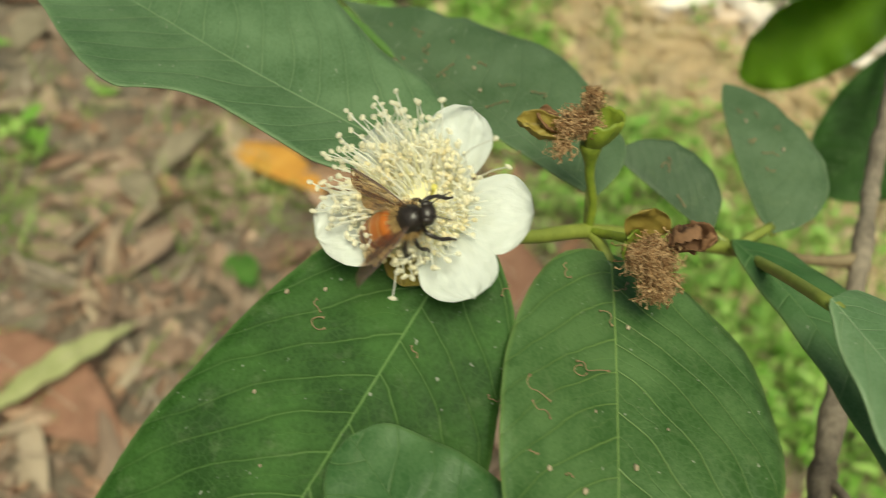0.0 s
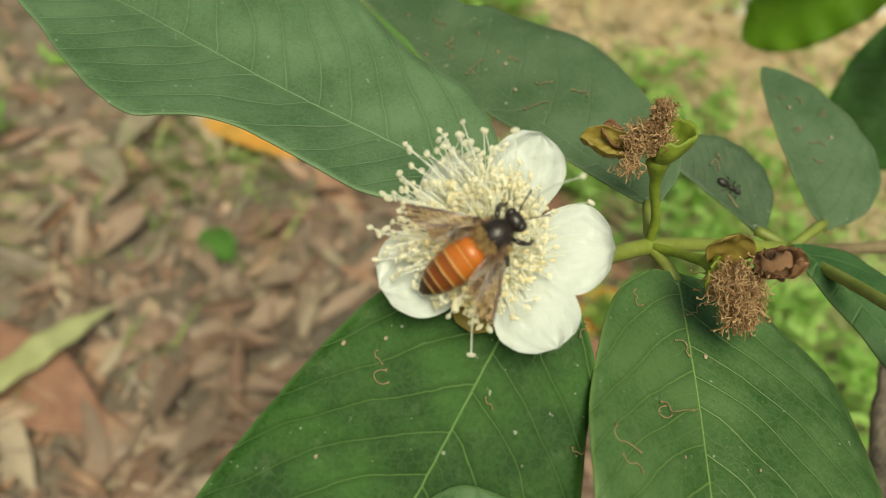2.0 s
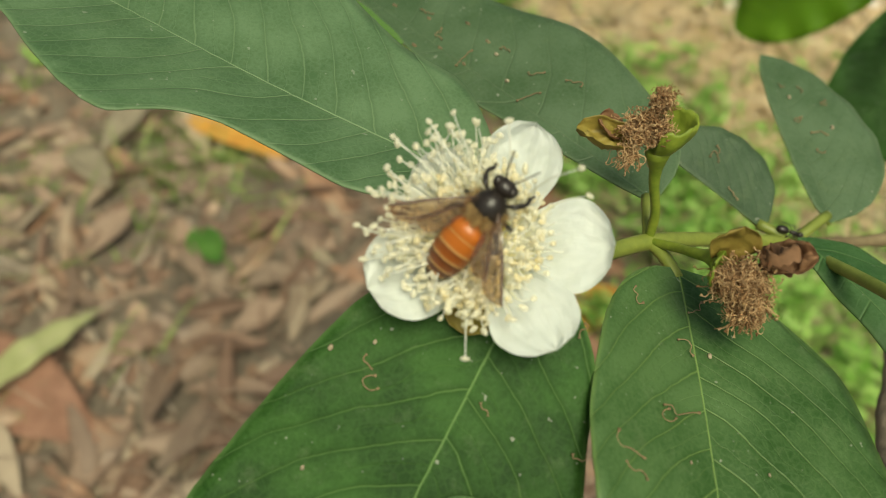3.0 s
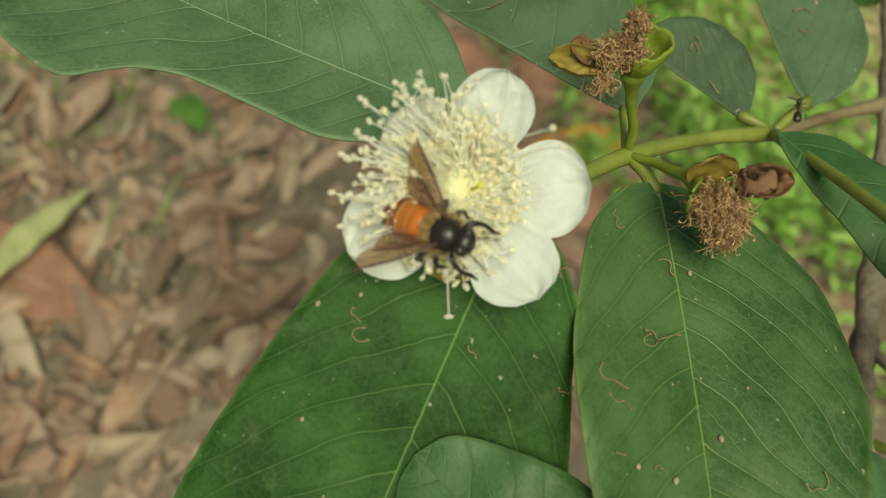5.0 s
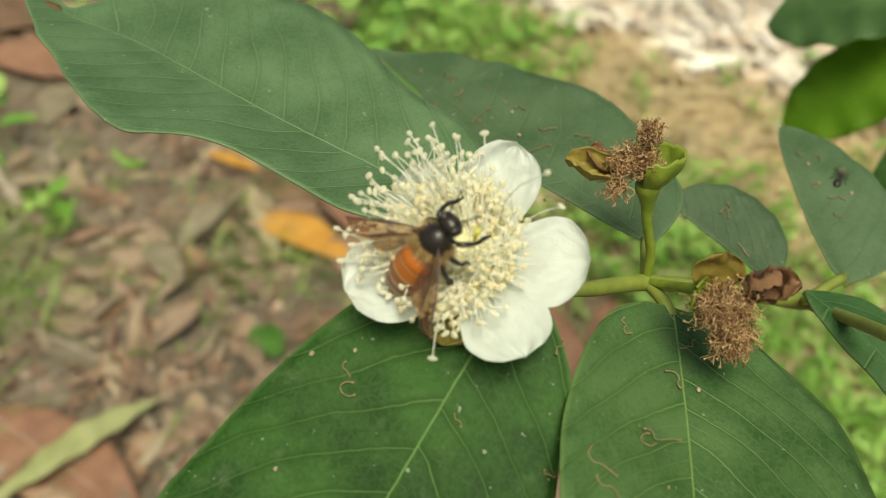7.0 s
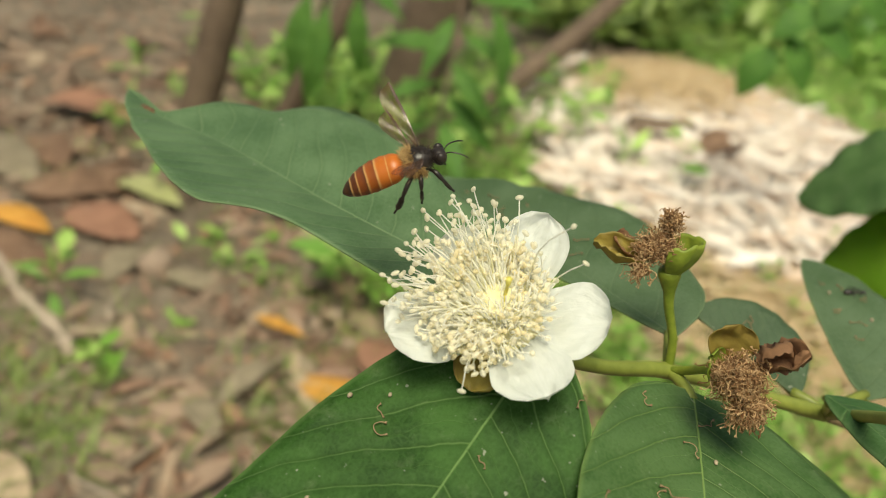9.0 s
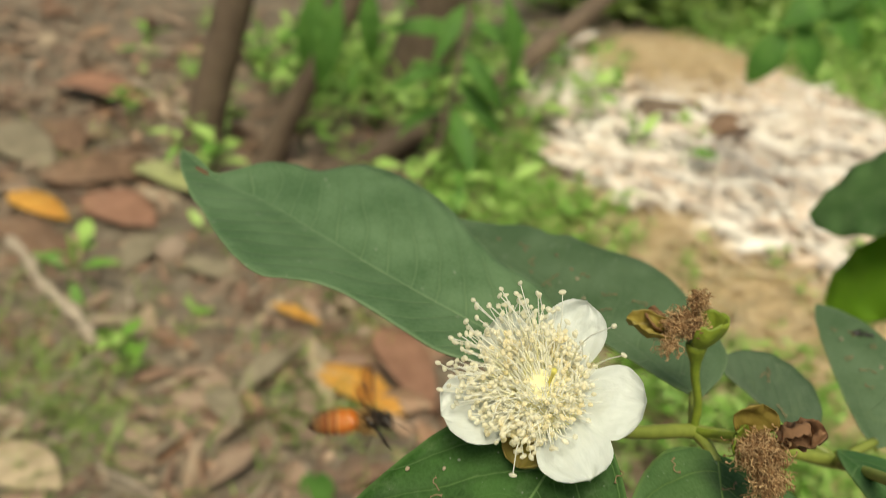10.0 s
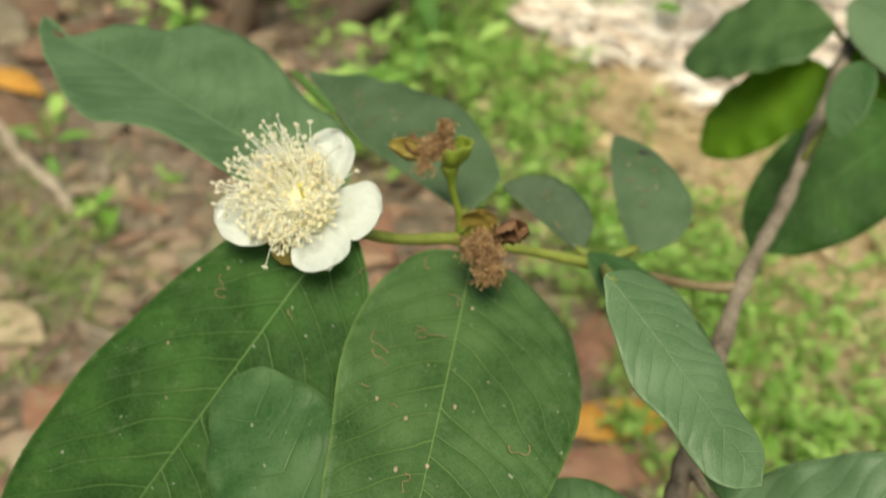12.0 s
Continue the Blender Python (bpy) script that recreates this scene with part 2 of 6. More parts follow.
WEED = simple("weed_leaf", (0.17, 0.36, 0.05), (0.4, 0.6, 0.16), 120.0, 0.5, 0.2, 0.0005, 0.3, "ISLAND")
GRASS = simple("grass_blade", (0.12, 0.2, 0.035), (0.3, 0.4, 0.11), 120.0, 0.5, 0.2, 0.0005, 0.25, "ISLAND")
BUSH = simple("bush_leaf", (0.07, 0.19, 0.035), (0.22, 0.42, 0.09), 60.0, 0.5, 0.2, 0.001, 0.25, "ISLAND")
BUSH_LIGHT = simple("herb_leaf", (0.16, 0.34, 0.06), (0.42, 0.62, 0.17), 60.0, 0.5, 0.2, 0.001, 0.25, "ISLAND")
BARK = simple("bark", (0.075, 0.05, 0.034), (0.21, 0.15, 0.105), 160.0, 0.8, 0.8, 0.002)
STEM_BARK = simple("guava_bark", (0.05, 0.036, 0.026), (0.34, 0.28, 0.21), 420.0, 0.75, 1.0, 0.001)
TWIG = simple("green_twig", (0.11, 0.14, 0.022), (0.26, 0.3, 0.06), 380.0, 0.5, 0.4, 0.0002)
TWIG_BROWN = simple("brown_green_twig", (0.13, 0.09, 0.05), (0.29, 0.225, 0.12), 500.0, 0.6, 0.5, 0.0003)
CALYX = simple("green_calyx", (0.12, 0.19, 0.02), (0.31, 0.37, 0.05), 700.0, 0.5, 0.5, 0.0002, 0.15)
SEPAL_BROWN = simple("brown_sepal", (0.075, 0.034, 0.018), (0.3, 0.155, 0.075), 420.0, 0.8, 0.7, 0.0003, 0.1)
SEPAL_OLIVE = simple("olive_sepal", (0.16, 0.09, 0.02), (0.34, 0.28, 0.06), 420.0, 0.55, 0.6, 0.0003, 0.15)
DEAD = simple("withered_filament", (0.34, 0.19, 0.09), (0.72, 0.5, 0.28), 900.0, 0.9, 0.3, 0.0001, 0.35, "ISLAND", clear=0.1)
ANTHER = simple("anther", (0.955, 0.86, 0.59), (0.985, 0.945, 0.78), 900.0, 0.8, 0.3, 0.0001, 0.45, "ISLAND", clear=0.34)
DISC = simple("flower_disc", (0.95, 0.76, 0.17), (0.99, 0.9, 0.42), 900.0, 0.8, 0.8, 0.0005, 0.4)
CREAM = simple("glow_cushion_cream", (0.97, 0.9, 0.5), (0.99, 0.96, 0.72), 900.0, 0.8, 0.5, 0.0004, 0.4)
STYLE = simple("style", (0.78, 0.7, 0.1), (0.9, 0.84, 0.3), 900.0, 0.5, 0.2, 0.0001, 0.3)


def filament_material():
    """Yellow at the root, white further up."""
    m, nt, bsdf, out = material("filament")
    u = node(nt, "SeparateXYZ", node(nt, "UVMap").outputs[0]).outputs[0]
    grain = noise_node(nt, node(nt, "TexCoord").outputs["Object"], 400.0, 3)
    col = ramp_node(nt, math_node(nt, "MULTIPLY_ADD", grain, 0.2, u), [(0.12, (0.95, 0.85, 0.22)), (0.4, (0.98, 0.95, 0.66)), (0.75, (0.99, 0.985, 0.91))])
    nt.links.new(col, bsdf.inputs["Base Color"])
    bsdf.inputs["Roughness"].default_value = 0.5
    see_through(nt, bsdf, out, 0.5, col, 0.32)
    return m


FILAMENT = filament_material()
STONE = simple("stone", (0.22, 0.16, 0.12), (0.4, 0.3, 0.23), 60.0, 0.85, 0.6, 0.003)
WOOD = simple("weathered_wood", (0.26, 0.2, 0.15), (0.5, 0.42, 0.33), 120.0, 0.85, 0.7, 0.001)
CRUMB = simple("dried_anther", (0.22, 0.17, 0.1), (0.46, 0.39, 0.27), 900.0, 0.8, 0.3, 0.0001)
SCRAP = simple("withered_scrap", (0.15, 0.095, 0.045), (0.34, 0.25, 0.13), 900.0, 0.8, 0.3, 0.0001)


def petal_material():
    m, nt, bsdf, out = material("petal")
    uv = node(nt, "UVMap").outputs[0]
    co = node(nt, "TexCoord").outputs["Object"]
    sep = node(nt, "SeparateXYZ", uv)
    fan = node(nt, "CombineXYZ", math_node(nt, "MULTIPLY", sep.outputs[0], 6.0), math_node(nt, "MULTIPLY", sep.outputs[1], 20.0), 0.0).outputs[0]
    streak = noise_node(nt, fan, 1.0, 4, 0.65)
    crumple = noise_node(nt, co, 420.0, 4, 0.6)
    col = ramp_node(nt, streak, [(0.28, (0.77, 0.805, 0.785)), (0.6, (0.87, 0.895, 0.88))])
    edge = node(nt, "MapRange", noise_node(nt, co, 260.0, 3), 0.66, 0.72, 0.0, 0.4).outputs[0]
    col = mix_node(nt, math_node(nt, "MULTIPLY", edge, node(nt, "MapRange", sep.outputs[0], 0.8, 1.0, 0.0, 1.0).outputs[0]), col, (0.66, 0.5, 0.28))
    nt.links.new(col, bsdf.inputs["Base Color"])
    bsdf.inputs["Roughness"].default_value = 0.55
    bent = node(nt, "VectorMath", co, node(nt, "Mapping", node(nt, "CombineXYZ", crumple, streak, crumple).outputs[0], (0, 0, 0), (0, 0, 0), (0.003, 0.003, 0.003)).outputs[0]).outputs[0]
    web = node(nt, "TexVoronoi", bent, feature="DISTANCE_TO_EDGE")
    web.inputs["Scale"].default_value = 420.0
    crease = node(nt, "MapRange", web.outputs["Distance"], 0.0, 0.3, 0.0, 0.16).outputs[0]
    h = math_node(nt, "ADD", math_node(nt, "ADD", math_node(nt, "MULTIPLY", streak, 0.6), crease), math_node(nt, "MULTIPLY", crumple, 0.55))
    nt.links.new(bump_node(nt, h, 0.5, 0.001), bsdf.inputs["Normal"])
    see_through(nt, bsdf, out, 0.42, (0.88, 0.91, 0.84), 0.1)
    return m


PETAL = petal_material()


def soil_material():
    m, nt, bsdf, out = material("soil")
    co = node(nt, "NewGeometry").outputs["Position"]
    big = noise_node(nt, co, 5.0, 6, 0.6)
    mid = noise_node(nt, co, 40.0, 6, 0.65)
    fine = noise_node(nt, co, 260.0, 5, 0.7)
    f = math_node(nt, "ADD", math_node(nt, "MULTIPLY", big, 0.4), math_node(nt, "ADD", math_node(nt, "MULTIPLY", mid, 0.35), math_node(nt, "MULTIPLY", fine, 0.25)))
    col = ramp_node(nt, f, [(0.36, (0.085, 0.066, 0.047)), (0.5, (0.185, 0.147, 0.107)), (0.64, (0.34, 0.28, 0.21))])
    sep = node(nt, "SeparateXYZ", co)
    dx, dy = math_node(nt, "SUBTRACT", sep.outputs[0], 0.74), math_node(nt, "MULTIPLY", math_node(nt, "SUBTRACT", sep.outputs[1], 1.05), 0.7)
    far = math_node(nt, "SQRT", math_node(nt, "ADD", math_node(nt, "MULTIPLY", dx, dx), math_node(nt, "MULTIPLY", dy, dy)))
    far = math_node(nt, "ADD", far, math_node(nt, "MULTIPLY_ADD", big, 0.6, -0.3))
    sandy = node(nt, "MapRange", far, 0.5, 0.75, 0.8, 0.0, interpolation_type="SMOOTHSTEP").outputs[0]
    col = mix_node(nt, sandy, col, mix_node(nt, mid, (0.46, 0.34, 0.21), (0.8, 0.65, 0.46)))
    nt.links.new(col, bsdf.inputs["Base Color"])
    bsdf.inputs["Roughness"].default_value = 0.95
    nt.links.new(bump_node(nt, math_node(nt, "ADD", mid, math_node(nt, "MULTIPLY", fine, 0.5)), 0.8, 0.01), bsdf.inputs["Normal"])
    return m


SOIL = soil_material()


def bee_material(name, stops, rough=0.4, gloss=0.5):
    """Colour by the UV along the body."""
    m, nt, bsdf, out = material(name)
    uv = node(nt, "UVMap").outputs[0]
    co = node(nt, "TexCoord").outputs["Object"]
    wob = math_node(nt, "MULTIPLY_ADD", noise_node(nt, co, 500.0, 3), 0.02, -0.01)
    f = math_node(nt, "ADD", node(nt, "SeparateXYZ", uv).outputs[0], wob)
    col = ramp_node(nt, f, stops)
    nt.links.new(col, bsdf.inputs["Base Color"])
    bsdf.inputs["Roughness"].default_value = rough
    bsdf.inputs["Specular IOR Level"].default_value = gloss
    nt.links.new(bump_node(nt, noise_node(nt, co, 4000.0, 3), 0.3, 0.0001), bsdf.inputs["Normal"])
    return m


ORANGE, DEEP, BLACK, RING = (0.46, 0.125, 0.018), (0.2, 0.05, 0.01), (0.022, 0.012, 0.009), (0.56, 0.32, 0.12)
BROWN = (0.1, 0.028, 0.009)
ABDOMEN = bee_material("abdomen_chitin", [(0.0, DEEP), (0.1, ORANGE), (0.25, ORANGE), (0.262, RING), (0.275, ORANGE), (0.4, ORANGE), (0.435, RING), (0.45, DEEP), (0.56, (0.32, 0.085, 0.014)),
                                          (0.59, RING), (0.605, BROWN), (0.68, DEEP), (0.715, DEEP), (0.735, RING), (0.75, BROWN), (0.82, BROWN), (0.84, RING), (0.86, BLACK), (0.93, (0.06, 0.022, 0.008)), (1.0, BLACK)], 0.35)
BEE_BLACK = simple("bee_chitin", (0.012, 0.009, 0.008), (0.03, 0.022, 0.018), 2000.0, 0.35, 0.3, 0.0001)
BEE_FUZZ = simple("bee_fuzz", (0.34, 0.21, 0.08), (0.66, 0.46, 0.21), 2000.0, 0.8, 0.1, 0.0001, 0.0, "ISLAND")
BEE_DARK_FUZZ = simple("bee_dark_fuzz", (0.012, 0.009, 0.007), (0.05, 0.035, 0.025), 2000.0, 0.8, 0.1, 0.0001, 0.0, "ISLAND")


def wing_material():
    m, nt, bsdf, out = material("wing_membrane")
    uv = node(nt, "UVMap").outputs[0]
    co = node(nt, "TexCoord").outputs["Object"]
    net = node(nt, "TexVoronoi", node(nt, "Mapping", uv, (0, 0, 0), (0, 0, 0), (1.9, 5.5, 1.0)).outputs[0], feature="DISTANCE_TO_EDGE")
    net.inputs["Scale"].default_value = 1.0
    vein = node(nt, "MapRange", net.outputs["Distance"], 0.0, 0.035, 1.0, 0.0).outputs[0]
    lead = node(nt, "MapRange", node(nt, "SeparateXYZ", uv).outputs[1], 0.78, 0.95, 0.0, 0.75).outputs[0]
    dense = math_node(nt, "MAXIMUM", math_node(nt, "MULTIPLY", vein, 0.85), math_node(nt, "ADD", lead, 0.17), 0)
    col = ramp_node(nt, noise_node(nt, co, 300.0, 3), [(0.3, (0.1, 0.066, 0.058)), (0.7, (0.16, 0.11, 0.092))])
    nt.links.new(col, bsdf.inputs["Base Color"])
    bsdf.inputs["Roughness"].default_value = 0.25
    clear = node(nt, "BsdfTransparent")
    clear.inputs[0].default_value = (0.93, 0.83, 0.71, 1)
    mix = node(nt, "MixShader", dense, clear.outputs[0], bsdf.outputs[0])
    nt.links.new(mix.outputs[0], out.inputs[0])
    return m


WING = wing_material()


# ---- building helpers ----
def mesh_of(name, verts, faces, mat, uvs=None, smooth=True, edge=None):
    me = bpy.data.meshes.new(name)
    me.from_pydata([tuple(map(float, v)) for v in verts], [], faces)
    if uvs is not None:
        layer = me.uv_layers.new(name="UVMap")
        loops = np.zeros(len(me.loops), dtype=np.int32)
        me.loops.foreach_get("vertex_index", loops)
        layer.data.foreach_set("uv", np.asarray(uvs, dtype=np.float32)[loops].ravel())
        if edge is not None:
            layer = me.uv_layers.new(name="Edge")
            layer.data.foreach_set("uv", np.asarray(edge, dtype=np.float32)[loops].ravel())
    me.materials.append(mat)
    me.polygons.foreach_set("use_smooth", [smooth] * len(me.polygons))
    me.update()
    return me


def part(name, data, parent=None, label="", m=None, kind=""):
    """Links a mesh as one object under a thing or a part."""
    ob = new(name, data)
    if parent is not None:
        ob.parent = parent
    if m is not None:
        ob.matrix_basis = m
    return tagged(ob, label, kind=kind)


def thing(name, label, category, m=None, group="", kind="", data=None):
    ob = new(name, data)
    if m is not None:
        ob.matrix_basis = m
    return tagged(ob, label, category, group, kind)


class Soup:
    """Vertices, faces and UVs gathered for one mesh."""

    def __init__(self):
        self.verts, self.faces, self.uvs = [], [], []

    def add(self, verts, faces, uvs=None):
        k = len(self.verts)
        self.verts += [tuple(v) for v in verts]
        self.faces += [tuple(i + k for i in f) for f in faces]
        self.uvs += list(uvs) if uvs is not None else [(0.0, 0.0)] * len(verts)
        return self

    def mesh(self, name, mat, smooth=True):
        return mesh_of(name, self.verts, self.faces, mat, self.uvs, smooth)


def tube(points, radii, sides=8, cap=True):
    """A round tube along points."""
    p = [Vector(q) for q in points]
    verts, faces, uvs = [], [], []
    ref = Vector((0.31, 0.17, 0.93))
    for i, q in enumerate(p):
        d = (p[min(i + 1, len(p) - 1)] - p[max(i - 1, 0)]).normalized()
        a = d.cross(ref)
        if a.length < 1e-4:
            a = d.cross(Vector((1, 0, 0)))
        a.normalize()
        b = d.cross(a)
        for k in range(sides):
            w = 2 * math.pi * k / sides
            verts.append(q + (a * math.cos(w) + b * math.sin(w)) * radii[i])
            uvs.append((i / max(1, len(p) - 1), k / sides))
    for i in range(len(p) - 1):
        for k in range(sides):
            faces.append((i * sides + k, i * sides + (k + 1) % sides, (i + 1) * sides + (k + 1) % sides, (i + 1) * sides + k))
    if cap:
        faces += [tuple(range(sides))[::-1], tuple((len(p) - 1) * sides + k for k in range(sides))]
    return verts, faces, uvs


def smooth_path(points, n):
    """n points on a Catmull-Rom curve through points."""
    p = [Vector(q) for q in points]
    p = [p[0] * 2 - p[1], *p, p[-1] * 2 - p[-2]]
    res = []
    for k in range(n):
        s = k / (n - 1) * (len(p) - 3)
        i = min(int(s), len(p) - 4)
        t = s - i
        a, b, c, d = p[i:i + 4]
        res.append(0.5 * (2 * b + (c - a) * t + (2 * a - 5 * b + 4 * c - d) * t * t + (3 * b - a - 3 * c + d) * t ** 3))
    return res


def ball(centre, radii, rings=6, sides=8):
    """A low ellipsoid."""
    verts, faces, uvs = [], [], []
    for i in range(rings + 1):
        a = math.pi * i / rings
        for k in range(sides):
            w = 2 * math.pi * k / sides
            verts.append((centre[0] + radii[0] * math.cos(a), centre[1] + radii[1] * math.sin(a) * math.cos(w), centre[2] + radii[2] * math.sin(a) * math.sin(w)))
            uvs.append((i / rings, k / sides))
    for i in range(rings):
        for k in range(sides):
            faces.append((i * sides + k, i * sides + (k + 1) % sides, (i + 1) * sides + (k + 1) % sides, (i + 1) * sides + k))
    return verts, faces, uvs


def basis(origin, ahead, up):
    """A pose at origin with x along ahead and z near up."""
    x = Vector(ahead).normalized()
    y = Vector(up).cross(x).normalized()
    z = x.cross(y)
    return Matrix.Translation(origin) @ Matrix((x, y, z)).transposed().to_4x4()


OVAL = [(0, 0.0), (0.04, 0.22), (0.12, 0.56), (0.25, 0.87), (0.42, 1.0), (0.58, 0.96), (0.74, 0.74), (0.87, 0.43), (0.95, 0.17), (1, 0.0)]
ROUND = [(0, 0.0), (0.03, 0.3), (0.1, 0.66), (0.25, 0.92), (0.45, 1.0), (0.65, 0.95), (0.82, 0.74), (0.92, 0.48), (0.98, 0.2), (1, 0.0)]
LANCE = [(0, 0.05), (0.1, 0.35), (0.25, 0.8), (0.4, 1.0), (0.6, 0.85), (0.8, 0.45), (0.92, 0.17), (1, 0.0)]


def profile(u, stops):
    """Half-width along the blade, smoothly through the stops."""
    k = max(i for i in range(len(stops)) if stops[i][0] <= u + 1e-9)
    if k >= len(stops) - 1:
        return stops[-1][1]
    def slope(i):
        i0, i1 = max(i - 1, 0), min(i + 1, len(stops) - 1)
        return (stops[i1][1] - stops[i0][1]) / max(1e-6, stops[i1][0] - stops[i0][0])
    (a, fa), (b, fb) = stops[k], stops[k + 1]
    h, t = b - a, (u - a) / (b - a)
    if k == 0 and fa == 0:
        return fb * math.sqrt(t)
    return max(0.0, (2 * t ** 3 - 3 * t * t + 1) * fa + (t ** 3 - 2 * t * t + t) * h * slope(k) + (3 * t * t - 2 * t ** 3) * fb + (t ** 3 - t * t) * h * slope(k + 1))


def sway(u, length, side, hook):
    """Sideways bend of a midrib."""
    return length * (side * math.sin(math.pi * u) + hook * math.exp(-((u - 0.86) / 0.1) ** 2))


def outline(width, *stops):
    """Half-widths in metres along a blade, as shares of its width."""
    return [(u, w / width) for u, w in stops]


def blade(name, length, width, mat, left=OVAL, right=OVAL, bow=0.0, fold=0.0, droop=0.0, wave=0.0, waves=5.0, quilt=0.0, curl=0.0, nu=44, nv=8, thick=0.00028, seed=0, twist=0.0, veins=12.0, side=0.0, hook=0.0):
    """A leaf blade: x from its foot to its tip, y across (left is +y), z up. bow: rise of its middle; fold: lift of its halves; droop: fall of its tip; curl: roll of its margins; side, hook: sideways bend of its middle and of its tip."""
    verts, uvs, edge = [], [], []
    for layer in (0, 1):
        for i in range(nu + 1):
            u = i / nu
            for j in range(-nv, nv + 1):
                s = j / nv
                half = width * profile(u, left if s > 0 else right)
                y = half * s
                z = bow * length * 4 * u * (1 - u) + fold * abs(y) - droop * length * u ** 3
                z -= curl * half * abs(s) ** 3
                z += wave * length * abs(s) ** 1.5 * math.sin(waves * 6.28 * u + (1.3 if s > 0 else 0.2) + seed) * min(1.0, half / width * 1.6)
                z += wave * 0.6 * length * noise.noise((u * 4 + seed, s * 1.3, seed * 1.7))
                if quilt:
                    q = veins * (u - 0.42 * abs(y) / length - 1.3 * (y / length) ** 2)
                    z += quilt * abs(math.sin(math.pi * (q - 0.5))) * min(1.0, (1 - abs(s)) * 4) * min(1.0, abs(s) * 5)
                    z -= quilt * 1.2 * max(0.0, 1 - abs(s) * 9)
                a = twist * u
                yy, zz = y * math.cos(a) - z * math.sin(a), z * math.cos(a) + y * math.sin(a)
                jag = 0.006 * half * noise.noise((u * 60, s * 3, seed))
                verts.append((length * u, yy + jag + sway(u, length, side, hook), zz - layer * thick))
                uvs.append((u, y / length))
                edge.append(((1 - abs(s)) * half * 1000, 0.0))
    row, n = 2 * nv + 1, (nu + 1) * (2 * nv + 1)
    faces = []
    for i in range(nu):
        for j in range(2 * nv):
            a = i * row + j
            faces.append((a, a + row, a + row + 1, a + 1))
            faces.append((n + a, n + a + 1, n + a + row + 1, n + a + row))
        for j in (0, 2 * nv):
            a = i * row + j
            faces.append((a, n + a, n + a + row, a + row) if j == 0 else (a, a + row, n + a + row, n + a))
    return mesh_of(name, verts, faces, mat, uvs, edge=edge)


def midrib(length, bow, droop, r0, mat, side=0.0, hook=0.0, n=18, sink=0.75):
    """The raised rib below a blade."""
    pts, rad = [], []
    for i in range(n):
        u = i / (n - 1) * 0.97
        pts.append((length * u, sway(u, length, side, hook), bow * length * 4 * u * (1 - u) - droop * length * u ** 3 - r0 * sink))
        rad.append(r0 * (1 - 0.8 * u))
    v, f, t = tube(pts, rad, 6)
    return mesh_of("midrib", v, f, mat, t)


# ---- ground ----
def ground_z(x, y):
    near = math.exp(-((x / 4) ** 2 + (y / 4) ** 2))
    h = 0.012 * noise.noise((x * 3.1, y * 3.1, 0.3)) + 0.006 * noise.noise((x * 9, y * 9, 4.0)) + 0.003 * noise.noise((x * 30, y * 30, 2.0))
    far = 0.25 * noise.noise((x * 0.12, y * 0.12, 7.0)) * (1 - near)
    heap = 0.05 * math.exp(-(((x - 0.36) / 0.3) ** 2 + ((y - 1.25) / 0.42) ** 2))
    return h * near + far + heap


def build_ground():
    def axis(lo, hi, step):
        mid = list(np.arange(lo, hi + step / 2, step))
        out = [hi + 0.05 * 1.32 ** k - 0.04 for k in range(1, 31)]
        back = [lo - 0.05 * 1.32 ** k + 0.04 for k in range(30, 0, -1)]
        return back + mid + out
    xs, ys = axis(-1.3, 1.5, 0.014), axis(-0.1, 2.5, 0.014)
    verts = [(x, y, ground_z(x, y)) for y in ys for x in xs]
    w = len(xs)
    faces = [(j * w + i, j * w + i + 1, (j + 1) * w + i + 1, (j + 1) * w + i) for j in range(len(ys) - 1) for i in range(w - 1)]
    tagged(new("ground", mesh_of("ground", verts, faces, SOIL)), "bare brown soil strewn with dry leaf litter", "ground", kind="structure")


build_ground()

# ---- guava shrub ----
shrub = thing("guava_shrub", "leafy guava shrub branch with one white flower in bloom", "shrub", pose(0.1, 0.05, ground_z(0.1, 0.05)))


def local(p):
    """From the world into the shrub's own space."""
    return Vector(p) - shrub.matrix_basis.translation


def shrub_tube(name, points, radii, mat, label="", sides=10, n=24, knots=0.0):
    path = smooth_path(points, n)
    rad = [np.interp(i / (n - 1), np.linspace(0, 1, len(radii)), radii) for i in range(n)]
    rad = [r * (1 + knots * noise.noise((i * 0.9, r * 900, 1.0))) for i, r in enumerate(rad)]
    v, f, t = tube([local(p) for p in path], rad, sides)
    return part(name, mesh_of(name, v, f, mat, t), shrub, label)


C = Vector((0.005, 0.1345, 0.3845))
FACE = Vector((-0.06, -0.51, 0.86)).normalized()
N0 = C - FACE * 0.006
N1, N2, JOINT = Vector((0.0398, 0.152, 0.3662)), Vector((0.0788, 0.1655, 0.3505)), Vector((0.127, 0.1875, 0.3285))
shrub_tube("stem", [(0.1, 0.05, -0.01), (0.085, 0.045, 0.16), (0.086, 0.082, 0.285), (0.105, 0.133, 0.310), JOINT, (0.157, 0.246, 0.326), (0.2, 0.334, 0.348), (0.243, 0.421, 0.372), (0.3, 0.55, 0.44)],
           [0.0055, 0.0048, 0.0036, 0.003, 0.0026, 0.0027, 0.0029, 0.0031, 0.003], STEM_BARK, "grey-brown woody stem", 14, 150, 0.34)
shrub_tube("twig", [(0.105, 0.133, 0.31), (0.1085, 0.121, 0.3125), (0.116, 0.108, 0.309), (0.128, 0.098, 0.312)], [0.0014, 0.0011, 0.001, 0.0008], STEM_BARK, "thin brown side twig", 8, 14, 0.2)
